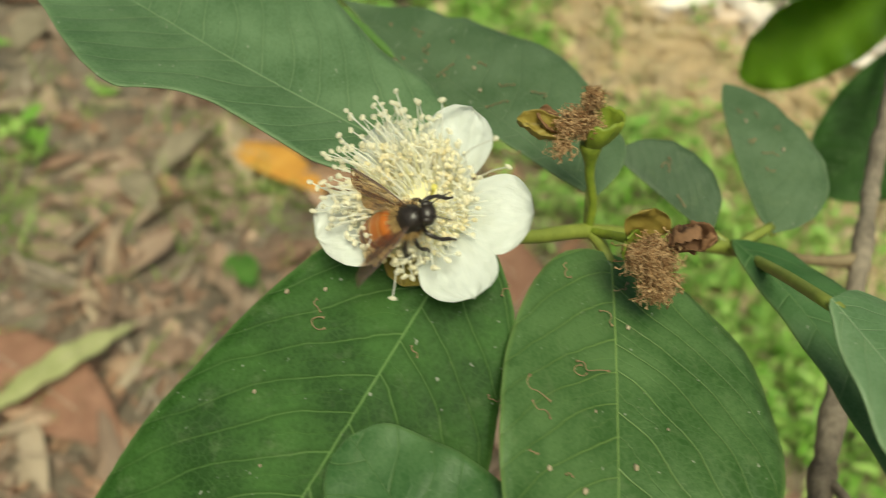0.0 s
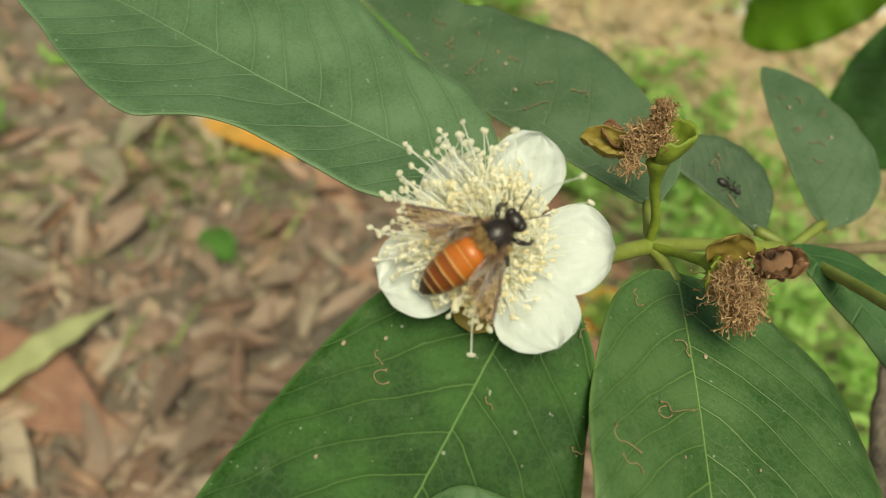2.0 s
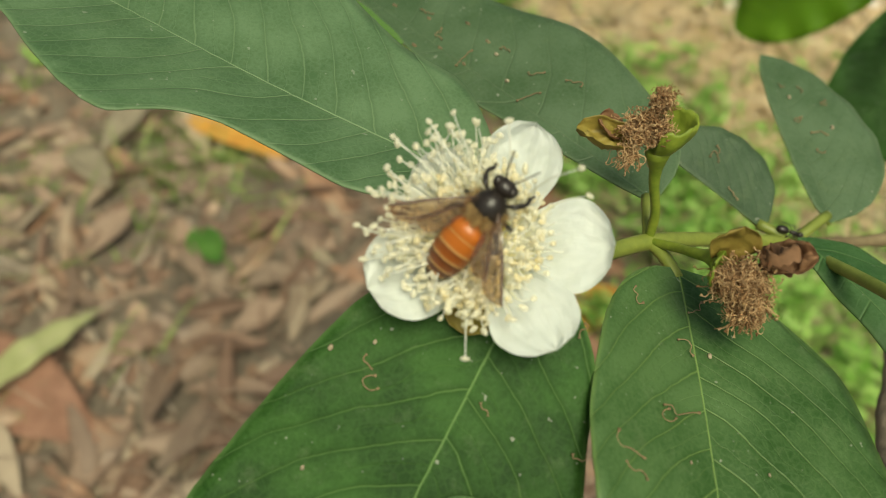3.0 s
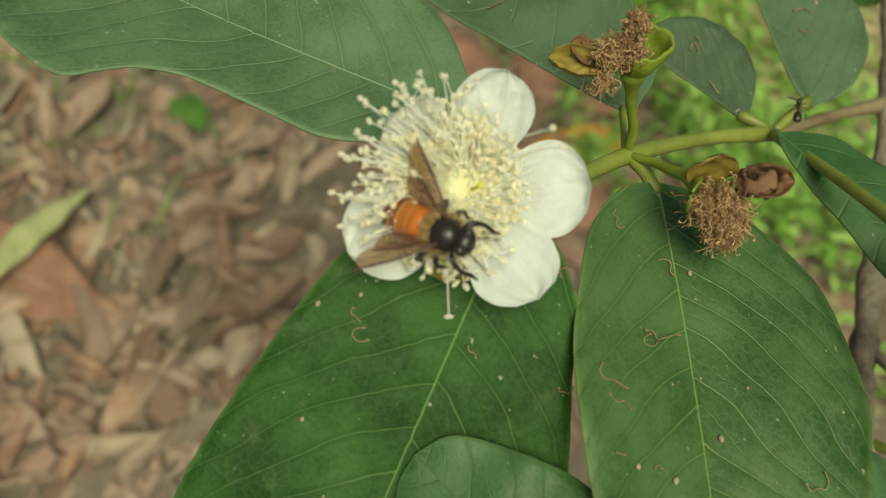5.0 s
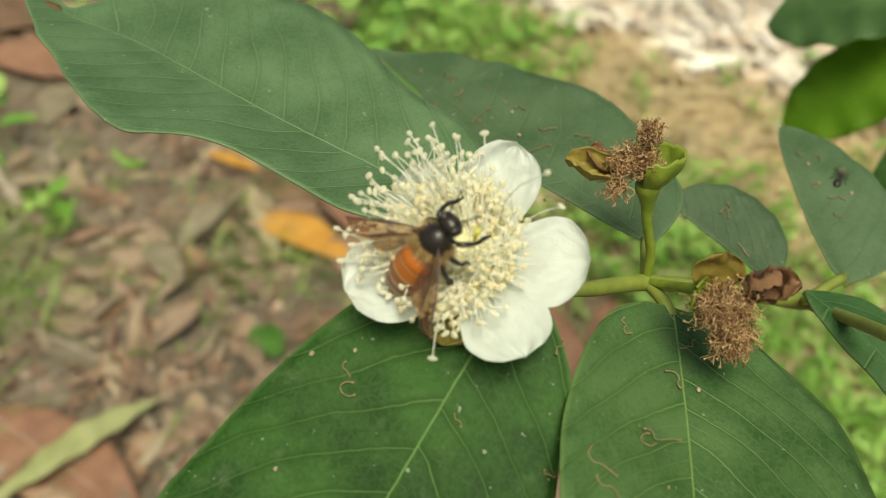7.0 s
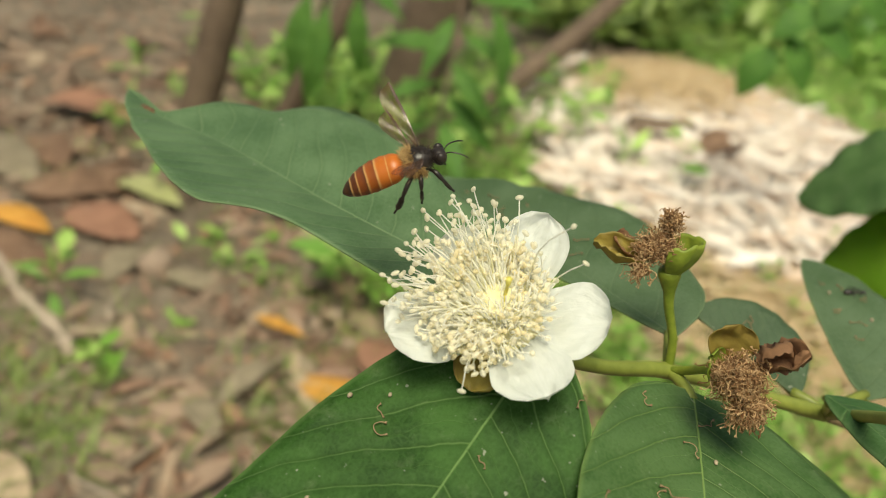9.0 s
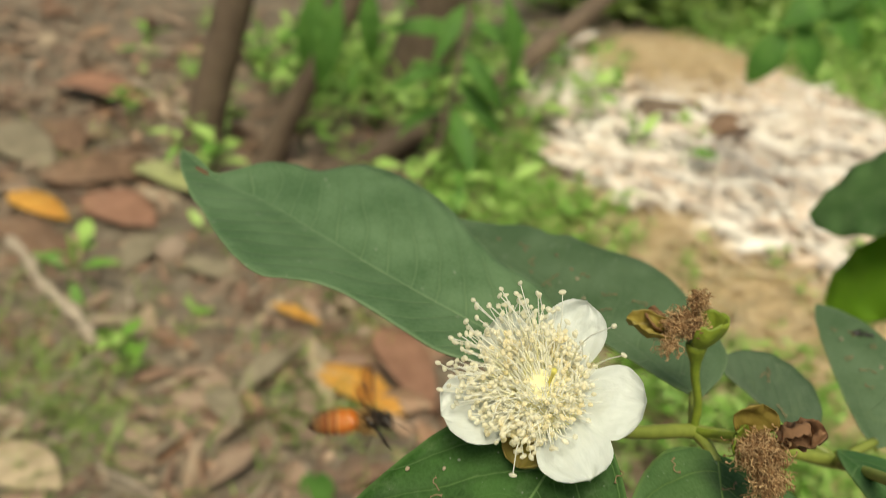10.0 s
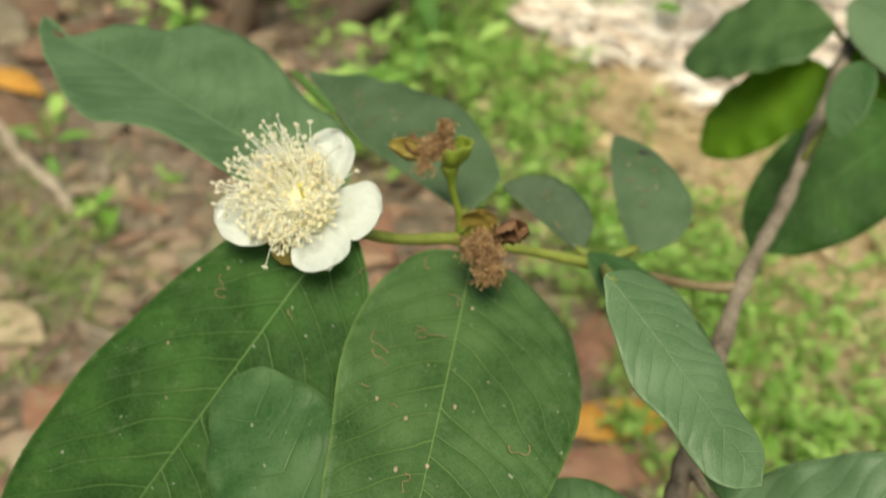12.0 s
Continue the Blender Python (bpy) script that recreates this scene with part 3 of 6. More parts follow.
shrub_tube("twig", [(0.1085, 0.121, 0.3125), (0.118, 0.116, 0.318), (0.129, 0.117, 0.32)], [0.001, 0.0008, 0.0006], STEM_BARK, "thin brown side twig", 8, 10, 0.2)
shrub_tube("twig", [JOINT, (0.112, 0.184, 0.331), N2], [0.0021, 0.0014, 0.0015], TWIG_BROWN, "brown twig", 10, 14, 0.1)
shrub_tube("twig", [N2, (0.06, 0.161, 0.357), N1, (0.024, 0.144, 0.371), N0], [0.0017, 0.0014, 0.0016, 0.0014, 0.0018], TWIG, "green ribbed young twig", 10, 30, 0.08)


def shrub_leaf(foot, tip, up, width, mat=LEAF, joint=None, label="", rib=TWIG, **shape):
    """A leaf of the shrub, with its rib and its stalk, from foot to tip in the world."""
    foot, tip = Vector(foot), Vector(tip)
    length = (tip - foot).length
    m = basis(local(foot), tip - foot, up)
    leaf = part("leaf", blade("leaf", length, width, mat, **shape), shrub, label, m)
    part("midrib", midrib(length, shape.get("bow", 0.0), shape.get("droop", 0.0), 0.0006, rib, shape.get("side", 0.0), shape.get("hook", 0.0), sink=1.1 if mat is LEAF else 1.6), leaf)
    if joint is not None:
        a, b = m.inverted() @ local(joint), Vector((0.002, 0, -0.0004))
        v, f, t = tube(smooth_path([a, (a + b) / 2 + Vector((0, 0, 0.0008)), b], 8), [0.0012] * 8, 8)
        part("leaf_stalk", mesh_of("leaf_stalk", v, f, rib, t), leaf)
    return leaf


WAVY_LOW = outline(0.03, (0, 0.0), (0.05, 0.008), (0.12, 0.0136), (0.175, 0.0156), (0.24, 0.0153), (0.315, 0.0152), (0.386, 0.0158), (0.44, 0.0185), (0.473, 0.0222), (0.505, 0.0258), (0.58, 0.0247), (0.64, 0.0223), (0.693, 0.0198), (0.754, 0.0158), (0.816, 0.0118), (0.86, 0.0082), (0.93, 0.0052), (0.97, 0.0028), (1, 0.0))
WAVY_TOP = outline(0.03, (0, 0.0), (0.04, 0.0083), (0.09, 0.0146), (0.15, 0.0193), (0.25, 0.0212), (0.33, 0.0245), (0.43, 0.0287), (0.52, 0.0303), (0.6, 0.0298), (0.66, 0.0282), (0.69, 0.0245), (0.715, 0.0192), (0.74, 0.0178), (0.77, 0.0176), (0.8, 0.0162), (0.83, 0.0132), (0.848, 0.0068), (0.866, 0.0022), (0.9, 0.0016), (0.956, 0.0012), (1, 0.0))
BLUNT = [(0, 0.0), (0.04, 0.3), (0.12, 0.66), (0.25, 0.92), (0.45, 1.0), (0.63, 0.96), (0.75, 0.82), (0.83, 0.68), (0.9, 0.55), (0.96, 0.4), (0.985, 0.26), (1, 0.0)]
BIG = dict(quilt=0.0, nu=64, nv=10)
leaf_a = shrub_leaf((0.0104, 0.1546, 0.3768), (-0.0849, 0.2167, 0.3898), (0.093, -0.064, 0.994), 0.03, LEAF_PALE, N0, "broad dull green leaf with a wavy margin", left=WAVY_LOW, right=WAVY_TOP, side=0.02, hook=0.03, bow=0.002, fold=0.15, wave=0.004, waves=2.0, seed=1.0, nu=96, nv=10)
leaf_b = shrub_leaf((0.0418, 0.1585, 0.3702), (-0.0139, 0.2404, 0.3654), (-0.224, -0.094, 0.97), 0.023, LEAF_SMALL, N1, "dull green leaf with scraps of withered flowers on it", bow=0.01, wave=0.006, waves=2.0, seed=3.0, left=outline(0.023, (0, 0.0), (0.05, 0.0016), (0.15, 0.003), (0.27, 0.0045), (0.44, 0.0062), (0.64, 0.005), (0.8, 0.0028), (1, 0.0)), right=outline(0.023, (0, 0.0), (0.02, 0.008), (0.06, 0.0138), (0.12, 0.017), (0.19, 0.0196), (0.26, 0.0214), (0.35, 0.023), (0.45, 0.023), (0.55, 0.0206), (0.64, 0.0186), (0.685, 0.0178), (0.715, 0.0148), (0.76, 0.0138), (0.81, 0.0118), (0.86, 0.0072), (0.93, 0.0034), (1, 0.0)), **BIG)
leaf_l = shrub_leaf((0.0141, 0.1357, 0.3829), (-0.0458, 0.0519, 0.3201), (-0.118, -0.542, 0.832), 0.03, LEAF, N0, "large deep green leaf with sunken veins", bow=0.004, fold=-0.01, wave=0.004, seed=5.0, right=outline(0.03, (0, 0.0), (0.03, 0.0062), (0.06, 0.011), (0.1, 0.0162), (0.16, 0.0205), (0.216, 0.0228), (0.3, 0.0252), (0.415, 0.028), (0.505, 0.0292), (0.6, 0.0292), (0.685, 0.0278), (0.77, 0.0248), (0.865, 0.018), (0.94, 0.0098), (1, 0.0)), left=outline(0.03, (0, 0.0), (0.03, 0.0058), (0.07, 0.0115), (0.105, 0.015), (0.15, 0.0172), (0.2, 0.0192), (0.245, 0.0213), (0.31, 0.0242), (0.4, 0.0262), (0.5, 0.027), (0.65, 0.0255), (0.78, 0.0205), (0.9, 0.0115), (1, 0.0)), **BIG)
leaf_r = shrub_leaf((0.0432, 0.1455, 0.3664), (0.0294, 0.0426, 0.3489), (0.238, -0.209, 0.961), 0.0285, LEAF_SHEEN, N1, "large green leaf with a pale midrib and withered scraps", bow=0.03, fold=0.18, wave=0.004, seed=7.0, right=outline(0.0285, (0, 0.0), (0.02, 0.0062), (0.06, 0.012), (0.14, 0.0172), (0.25, 0.0212), (0.37, 0.0229), (0.46, 0.0226), (0.58, 0.0204), (0.7, 0.0186), (0.82, 0.0145), (0.92, 0.008), (1, 0.0)), left=outline(0.0285, (0, 0.0), (0.02, 0.0085), (0.06, 0.0148), (0.12, 0.0206), (0.19, 0.0248), (0.28, 0.0278), (0.37, 0.0285), (0.45, 0.0278), (0.54, 0.0254), (0.65, 0.0212), (0.78, 0.0155), (0.9, 0.0085), (1, 0.0)), **BIG)
shrub_leaf((0.0246, 0.0612, 0.3528), (-0.0062, 0.1042, 0.3617), (-0.22, -0.36, 0.9), 0.0156, LEAF_FEW, (0.075, 0.05, 0.28), "small puckered dark green leaf", bow=0.03, wave=0.014, seed=9.0, left=BLUNT, right=BLUNT, curl=0.1, **BIG)
leaf_e = shrub_leaf((0.0738, 0.1684, 0.3521), (0.0509, 0.1828, 0.3627), (0.094, -0.495, 0.864), 0.0132, LEAF_DULL, N2, "small dark green leaf folded along its midrib", bow=0.04, wave=0.008, seed=11.0, left=[(p, w * 0.08) for p, w in ROUND], right=ROUND)
leaf_f = shrub_leaf((0.0894, 0.1702, 0.3520), (0.0863, 0.2160, 0.3625), (-0.021, -0.22, 0.975), 0.0175, LEAF_SMALL, N2, "small dull green leaf folded along its midrib", bow=0.02, fold=0.04, wave=0.006, seed=13.0, left=[(p, w * 0.22) for p, w in ROUND], right=outline(0.0175, (0, 0.0), (0.05, 0.0085), (0.12, 0.0128), (0.22, 0.0162), (0.36, 0.0178), (0.5, 0.0172), (0.62, 0.0156), (0.76, 0.0125), (0.88, 0.0085), (0.96, 0.0045), (1, 0.0)))
shrub_leaf((0.0700, 0.1158, 0.3869), (0.0990, 0.0806, 0.3665), (0.25, -0.35, 0.93), 0.0125, LEAF_GREY, N2, "green leaf with a puckered curling tip", bow=0.02, wave=0.014, waves=3.0, seed=15.0, left=outline(0.0125, (0, 0.0), (0.02, 0.0055), (0.06, 0.0085), (0.16, 0.0114), (0.3, 0.0124), (0.43, 0.0115), (0.55, 0.0098), (0.7, 0.0075), (0.83, 0.0062), (0.93, 0.0042), (1, 0.0)), right=outline(0.0125, (0, 0.0), (0.06, 0.0026), (0.15, 0.0056), (0.28, 0.0088), (0.42, 0.0104), (0.56, 0.0102), (0.67, 0.0095), (0.79, 0.0088), (0.88, 0.0085), (0.95, 0.0058), (1, 0.0)), curl=0.1, **BIG)
shrub_leaf((0.0735, 0.158, 0.3605), (0.0986, 0.0910, 0.3479), (0.0, -0.35, 0.93), 0.0145, LEAF_FEW, N2, "dark green leaf folded down along its midrib", bow=0.1, fold=-0.25, wave=0.008, seed=17.0, left=ROUND, right=[(p, w * 0.3) for p, w in ROUND], **BIG)
shrub_leaf((0.09, 0.083, 0.317), (0.062, 0.104, 0.333), (-0.1, -0.3, 0.95), 0.012, LEAF_FEW, (0.09, 0.09, 0.295), "small dark green leaf", bow=0.1, seed=19.0, left=ROUND, right=ROUND)
shrub_leaf((0.103, 0.1, 0.315), (0.165, 0.088, 0.352), (-0.2, -0.4, 0.9), 0.018, LEAF_GREY, (0.097, 0.115, 0.303), "dull green leaf low on the stem", bow=0.1, wave=0.01, seed=21.0, left=ROUND, right=ROUND, **BIG)
# the crowd of leaves further along the stem
shrub_leaf((0.192, 0.336, 0.354), (0.139, 0.362, 0.322), (0.1, -0.4, 0.9), 0.024, LEAF_SHEEN, (0.198, 0.33, 0.347), "deep green leaf near the top of the stem", bow=0.08, wave=0.015, seed=23.0, left=ROUND, right=OVAL)
shrub_leaf((0.195, 0.331, 0.335), (0.152, 0.346, 0.284), (-0.25, -0.55, 0.75), 0.0175, LEAF_BACKLIT, (0.198, 0.33, 0.347), "bright green leaf lit from behind", bow=0.06, wave=0.015, seed=25.0, left=ROUND, right=ROUND)
shrub_leaf((0.2233, 0.3026, 0.3308), (0.1568, 0.2677, 0.2872), (-0.1, -0.6, 0.8), 0.024, LEAF, (0.2, 0.334, 0.348), "deep green leaf beside the stem", bow=0.08, wave=0.01, seed=27.0, left=ROUND, right=ROUND)
shrub_leaf((0.179, 0.272, 0.367), (0.17, 0.252, 0.347), (-0.5, -0.6, 0.6), 0.0075, LEAF_FEW, (0.165, 0.262, 0.33), "small dull green leaf", bow=0.08, seed=29.0, left=ROUND, right=ROUND)
shrub_leaf((0.192, 0.33, 0.366), (0.24, 0.31, 0.34), (-0.2, -0.5, 0.85), 0.018, LEAF_PALE, (0.2, 0.334, 0.348), "green leaf", bow=0.06, seed=31.0, left=ROUND, right=ROUND)
shrub_leaf((0.205, 0.335, 0.35), (0.23, 0.3, 0.318), (-0.3, -0.5, 0.8), 0.019, LEAF_BACKLIT, (0.2, 0.334, 0.348), "bright green leaf", bow=0.06, seed=33.0, left=ROUND, right=ROUND)
shrub_leaf((0.215, 0.36, 0.36), (0.21, 0.37, 0.43), (0.2, -0.9, 0.3), 0.02, LEAF_BACKLIT, (0.21, 0.36, 0.353), "bright green leaf", bow=0.06, seed=35.0, left=ROUND, right=ROUND)

# the open flower
RIGHTWARD = Vector((0, 1, 0)).cross(FACE).normalized()
UPWARD = FACE.cross(RIGHTWARD)


def in_flower(angle, out, height):
    a = radians(angle)
    return C + (RIGHTWARD * math.cos(a) + UPWARD * math.sin(a)) * out + FACE * height


flower = Soup()
flower.add(*tube([local(N0 - FACE * 0.0035), local(N0 - FACE * 0.002), local(N0 + FACE * 0.001), local(N0 + FACE * 0.004), local(C + FACE * 0.0003)], [0.0012, 0.0026, 0.0031, 0.0034, 0.005], 14))
flower = part("flower", flower.mesh("flower", CALYX), shrub, "open white guava flower with a brush of cream stamens")


def petal(angle, length, width, lift, seed):
    """A wrinkled, cupped petal from the flower's middle."""
    nu, nv = 22, 10
    verts, uvs, faces = [], [], []
    out = in_flower(angle, 1, 0) - C
    side = FACE.cross(out)
    for layer in (0, 1):
        for i in range(nu + 1):
            u = i / nu
            half = width * profile(u, [(0, 0.3), (0.12, 0.42), (0.3, 0.72), (0.5, 0.95), (0.66, 1.0), (0.82, 0.86), (0.93, 0.58), (0.98, 0.32), (1, 0.0)])
            for j in range(-nv, nv + 1):
                s = j / nv
                y = half * s
                r = 0.0025 + length * u
                z = lift * length * u + 0.0022 * (s * s) * (0.3 + u) * 0.6 + 0.0012 * u * u
                z += 0.0012 * noise.noise((u * 4 + seed, s * 2.5, seed)) + 0.0006 * noise.noise((u * 12, s * 8 + seed, seed)) * u
                y *= 1 + 0.07 * noise.noise((u * 5, seed, s * 0.5)) * u
                verts.append(local(C + out * r + side * y + FACE * (z - layer * 0.00012)))
                uvs.append((u, s * 0.5))
    row, n = 2 * nv + 1, (nu + 1) * (2 * nv + 1)
    for i in range(nu):
        for j in range(2 * nv):
            a = i * row + j
            faces += [(a, a + row, a + row + 1, a + 1), (n + a, n + a + 1, n + a + row + 1, n + a + row)]
    return mesh_of("petal", verts, faces, PETAL, uvs)


for angle, length, width, lift, seed in ((-161, 0.0166, 0.0068, 0.28, 1.0), (126, 0.0125, 0.0056, 0.34, 2.0), (64, 0.0152, 0.0058, 0.36, 3.0), (-6, 0.0154, 0.0072, 0.16, 4.0), (-66, 0.0157, 0.0066, 0.3, 5.0)):
    part("petal", petal(angle, length, width, lift, seed), flower, "thin crinkled white petal")


def sepal_mesh(foot, tip, up, width, mat, cup=0.6, seed=0.0, rag=0.0004):
    """A thick hollow calyx lobe."""
    foot, tip = Vector(foot), Vector(tip)
    length = (tip - foot).length
    m = basis(local(foot), tip - foot, up)
    nu, nv, verts, faces, uvs = 12, 6, [], [], []
    for layer in (0, 1):
        for i in range(nu + 1):
            u = i / nu
            half = width * profile(u, [(0, 0.6), (0.2, 0.85), (0.45, 1.0), (0.7, 0.92), (0.88, 0.68), (0.96, 0.42), (1, 0.1)])
            for j in range(-nv, nv + 1):
                s = j / nv
                a = s * cup * 1.5
                z = cup * half * (1 - math.cos(a)) * 1.2 + cup * length * 0.3 * u * u + rag * (noise.noise((u * 3 + seed, s * 2, seed)) * 2 + noise.noise((u * 9 + seed, s * 5, seed)))
                verts.append(m @ Vector((length * u, half * math.sin(a) / max(0.4, math.sin(cup * 1.5)), z - layer * 0.0003)))
                uvs.append((u, s))
    row, n = 2 * nv + 1, (nu + 1) * (2 * nv + 1)
    for i in range(nu):
        for j in range(2 * nv):
            a = i * row + j
            faces += [(a, a + row, a + row + 1, a + 1), (n + a, n + a + 1, n + a + row + 1, n + a + row)]
        for j in (0, 2 * nv):
            a = i * row + j
            faces.append((a, n + a, n + a + row, a + row) if j == 0 else (a, a + row, n + a + row, n + a))
    return mesh_of("sepal", verts, faces, mat, uvs)


for angle, length, back in ((-108, 0.0132, -0.0025), (160, 0.008, -0.004), (30, 0.007, -0.004), (-40, 0.007, -0.005)):
    part("sepal", sepal_mesh(in_flower(angle, 0.003, -0.001), in_flower(angle, length, back), FACE, 0.0046, SEPAL_OLIVE, 0.5, angle * 0.1), flower, "olive-brown calyx lobe")


def stamens():
    rng = random.Random(4)
    threads, tips = Soup(), Soup()
    long_ones = [(-0.0014, 0.1408, 0.4044), (0.006, 0.139, 0.4045), (0.0138, 0.1288, 0.4051), (-0.0005, 0.1155, 0.3828), (-0.0137, 0.1282, 0.389), (-0.0085, 0.142, 0.398), (0.017, 0.131, 0.398)]
    todo = []
    for tip in long_ones:
        q = Vector(tip) - C
        a = math.degrees(math.atan2(q.dot(UPWARD), q.dot(RIGHTWARD)))
        todo.append((in_flower(a, 0.0035, 0.0008), Vector(tip), 0.00013))
    # count, from and to angle, lengths, leans: a cushion in the middle, long ones on the far side, low ones over one petal, few above the open petals
    tufts = ((95, -180, 180, 0.0068, 0.0098, 0.55, 1.1), (100, 80, 195, 0.0108, 0.0158, 0.55, 1.12), (75, 185, 262, 0.0088, 0.0132, 0.7, 1.2),
             (50, 25, 88, 0.007, 0.0108, 0.4, 0.85), (20, -95, 25, 0.007, 0.01, 0.35, 0.85), (50, 232, 288, 0.0085, 0.0125, 0.7, 1.2), (50, 100, 200, 0.0085, 0.0115, 0.2, 0.7))
    for count, a0, a1, short, tall, lean0, lean1 in tufts:
        for k in range(count):
            a, size, lean = rng.uniform(a0, a1), rng.uniform(short, tall), lean0 + (lean1 - lean0) * rng.random() ** 0.8
            root = in_flower(a, rng.uniform(0.001 if a0 < -100 else 0.002, 0.0045), rng.uniform(0.0, 0.001))
            tip = in_flower(a + rng.uniform(-20, 20), 0.0025 + size * math.sin(lean), 0.0012 + size * math.cos(lean))
            tip += (UPWARD * 0.14 - RIGHTWARD * 0.22) * size * math.cos(lean)
            tip += Vector((rng.gauss(0, 1), rng.gauss(0, 1), rng.gauss(0, 1))) * 0.0007
            todo.append((root, tip, 0.000135))
    # a low bed of close-set threads between them
    for k in range(800):
        a, out, size, lean = rng.uniform(-180, 180), rng.uniform(0.0003, 0.005), rng.uniform(0.0062, 0.0092), rng.uniform(0.15, 0.95)
        root = in_flower(a, out, 0.0008)
        h = size * math.cos(lean)
        tip = in_flower(a + rng.uniform(-12, 12), out + size * math.sin(lean), h + 0.001) + (UPWARD * 0.12 - RIGHTWARD * 0.2) * h
        path = smooth_path([root, (root + tip) / 2 + Vector((rng.gauss(0, 1), rng.gauss(0, 1), 0)) * 0.0003, tip], 4)
        threads.add(*tube([local(p) for p in path], [0.00017, 0.00015, 0.00014, 0.00012], 5))
        if k % 7 == 0:
            v, f, t = ball(local(tip), (0.0005, 0.00042, 0.0004), 4, 6)
            tips.add(v, f, t)
    single = []
    for root, tip, r in todo:
        bend = Vector((rng.gauss(0, 1), rng.gauss(0, 1), rng.gauss(0, 1))) * 0.0011
        mid = (root + tip) / 2 + FACE * (root - tip).length * rng.uniform(-0.05, 0.28) + bend
        path = smooth_path([root, mid, tip], 7)
        thread = tube([local(p) for p in path], [r * 1.1, r * 1.05, r, r * 0.95, r * 0.9, r * 0.85, r * 0.75], 5, False)
        d = (path[-1] - path[-2]).normalized() * 0.4 + Vector((rng.gauss(0, 1), rng.gauss(0, 1), rng.gauss(0, 1))) * 0.6
        m = basis(local(tip), d, (rng.gauss(0, 1), rng.gauss(0, 1), rng.gauss(0, 1)))
        v, f, t = ball((0, 0, 0), (rng.uniform(0.0005, 0.0008), rng.uniform(0.0004, 0.00056), rng.uniform(0.00034, 0.0005)), 4, 6)
        head = [m @ Vector(p) for p in v], f, t
        out = tip - C
        if (out - FACE * out.dot(FACE)).length > 0.0078 and len(single) < 260:
            single.append((thread, head))
        else:
            threads.add(*thread)
            tips.add(*head)
    return threads.mesh("filament_brush", FILAMENT), tips.mesh("anther_mass", ANTHER), single


def stamen_mesh(thread, head):
    """A filament and the anther on its tip."""
    soup = Soup().add(*thread).add(*head)
    me = soup.mesh("stamen", FILAMENT)
    me.materials.append(ANTHER)
    for k in range(len(thread[1]), len(me.polygons)):
        me.polygons[k].material_index = 1
    return me


THREADS, TIPS, SINGLE = stamens()
part("filament_brush", THREADS, flower, "dense brush of thin white filaments", kind="stuff")
part("anther_mass", TIPS, flower, "cream anthers on the filament tips", kind="stuff")
for thread, head in SINGLE:
    part("stamen", stamen_mesh(thread, head), flower, "white filament tipped with a cream anther")
style_path = smooth_path([local(C), local(C + FACE * 0.006 + RIGHTWARD * 0.0005), local(C + FACE * 0.0128 + RIGHTWARD * 0.001)], 8)
v, f, t = tube(style_path, [0.0003] * 7 + [0.00055], 8)
part("style", mesh_of("style", v, f, STYLE, t), flower, "yellow style")
v, f, t = ball((0, 0, 0), (0.0052, 0.003, 0.003), 10, 20)
m = basis(local(C + FACE * 0.0008), FACE, UPWARD)
part("flower_disc", mesh_of("flower_disc", [m @ Vector(p) for p in v], f, DISC, t), flower, "yellow disc round the style")
# added cream dome: stands in for light scattered between the filaments
v, f, t = ball((0, 0, 0), (0.0054, 0.0072, 0.0072), 14, 30)
part("receptacle", mesh_of("receptacle", [m @ Vector(p) for p in v], f, CREAM, t), flower, "cream cushion added as the glow between the stamens")


def tangle(name, centre, size, count, reach, seed, fall=(0, 0, 0), mat=DEAD):
    """A withered, crumpled tuft of filaments."""
    rng = random.Random(seed)
    soup = Soup()
    for k in range(count):
        d = Vector((rng.gauss(0, 1), rng.gauss(0, 1), rng.gauss(0, 1))).normalized()
        p = Vector(centre) + Vector((d.x * size[0], d.y * size[1], d.z * size[2])) * rng.uniform(0.15, 0.85)
        step = (Vector((rng.gauss(0, 1), rng.gauss(0, 1), rng.gauss(0, 1))) * 0.8 + d * 0.8 + Vector(fall)).normalized()
        pts, n = [p], rng.randint(5, 8)
        for i in range(n):
            step = (step + Vector((rng.gauss(0, 1), rng.gauss(0, 1), rng.gauss(0, 1))) * 1.0 + Vector(fall) * 0.5).normalized()
            p = p + step * reach / n
            pts.append(p)
        r = rng.uniform(0.00005, 0.00011)
        soup.add(*tube([local(q) for q in smooth_path(pts, n * 2)], [r] * (n * 2 - 1) + [r * rng.choice((0.5, 3.0))], 4, False))
    return soup.mesh(name, mat)


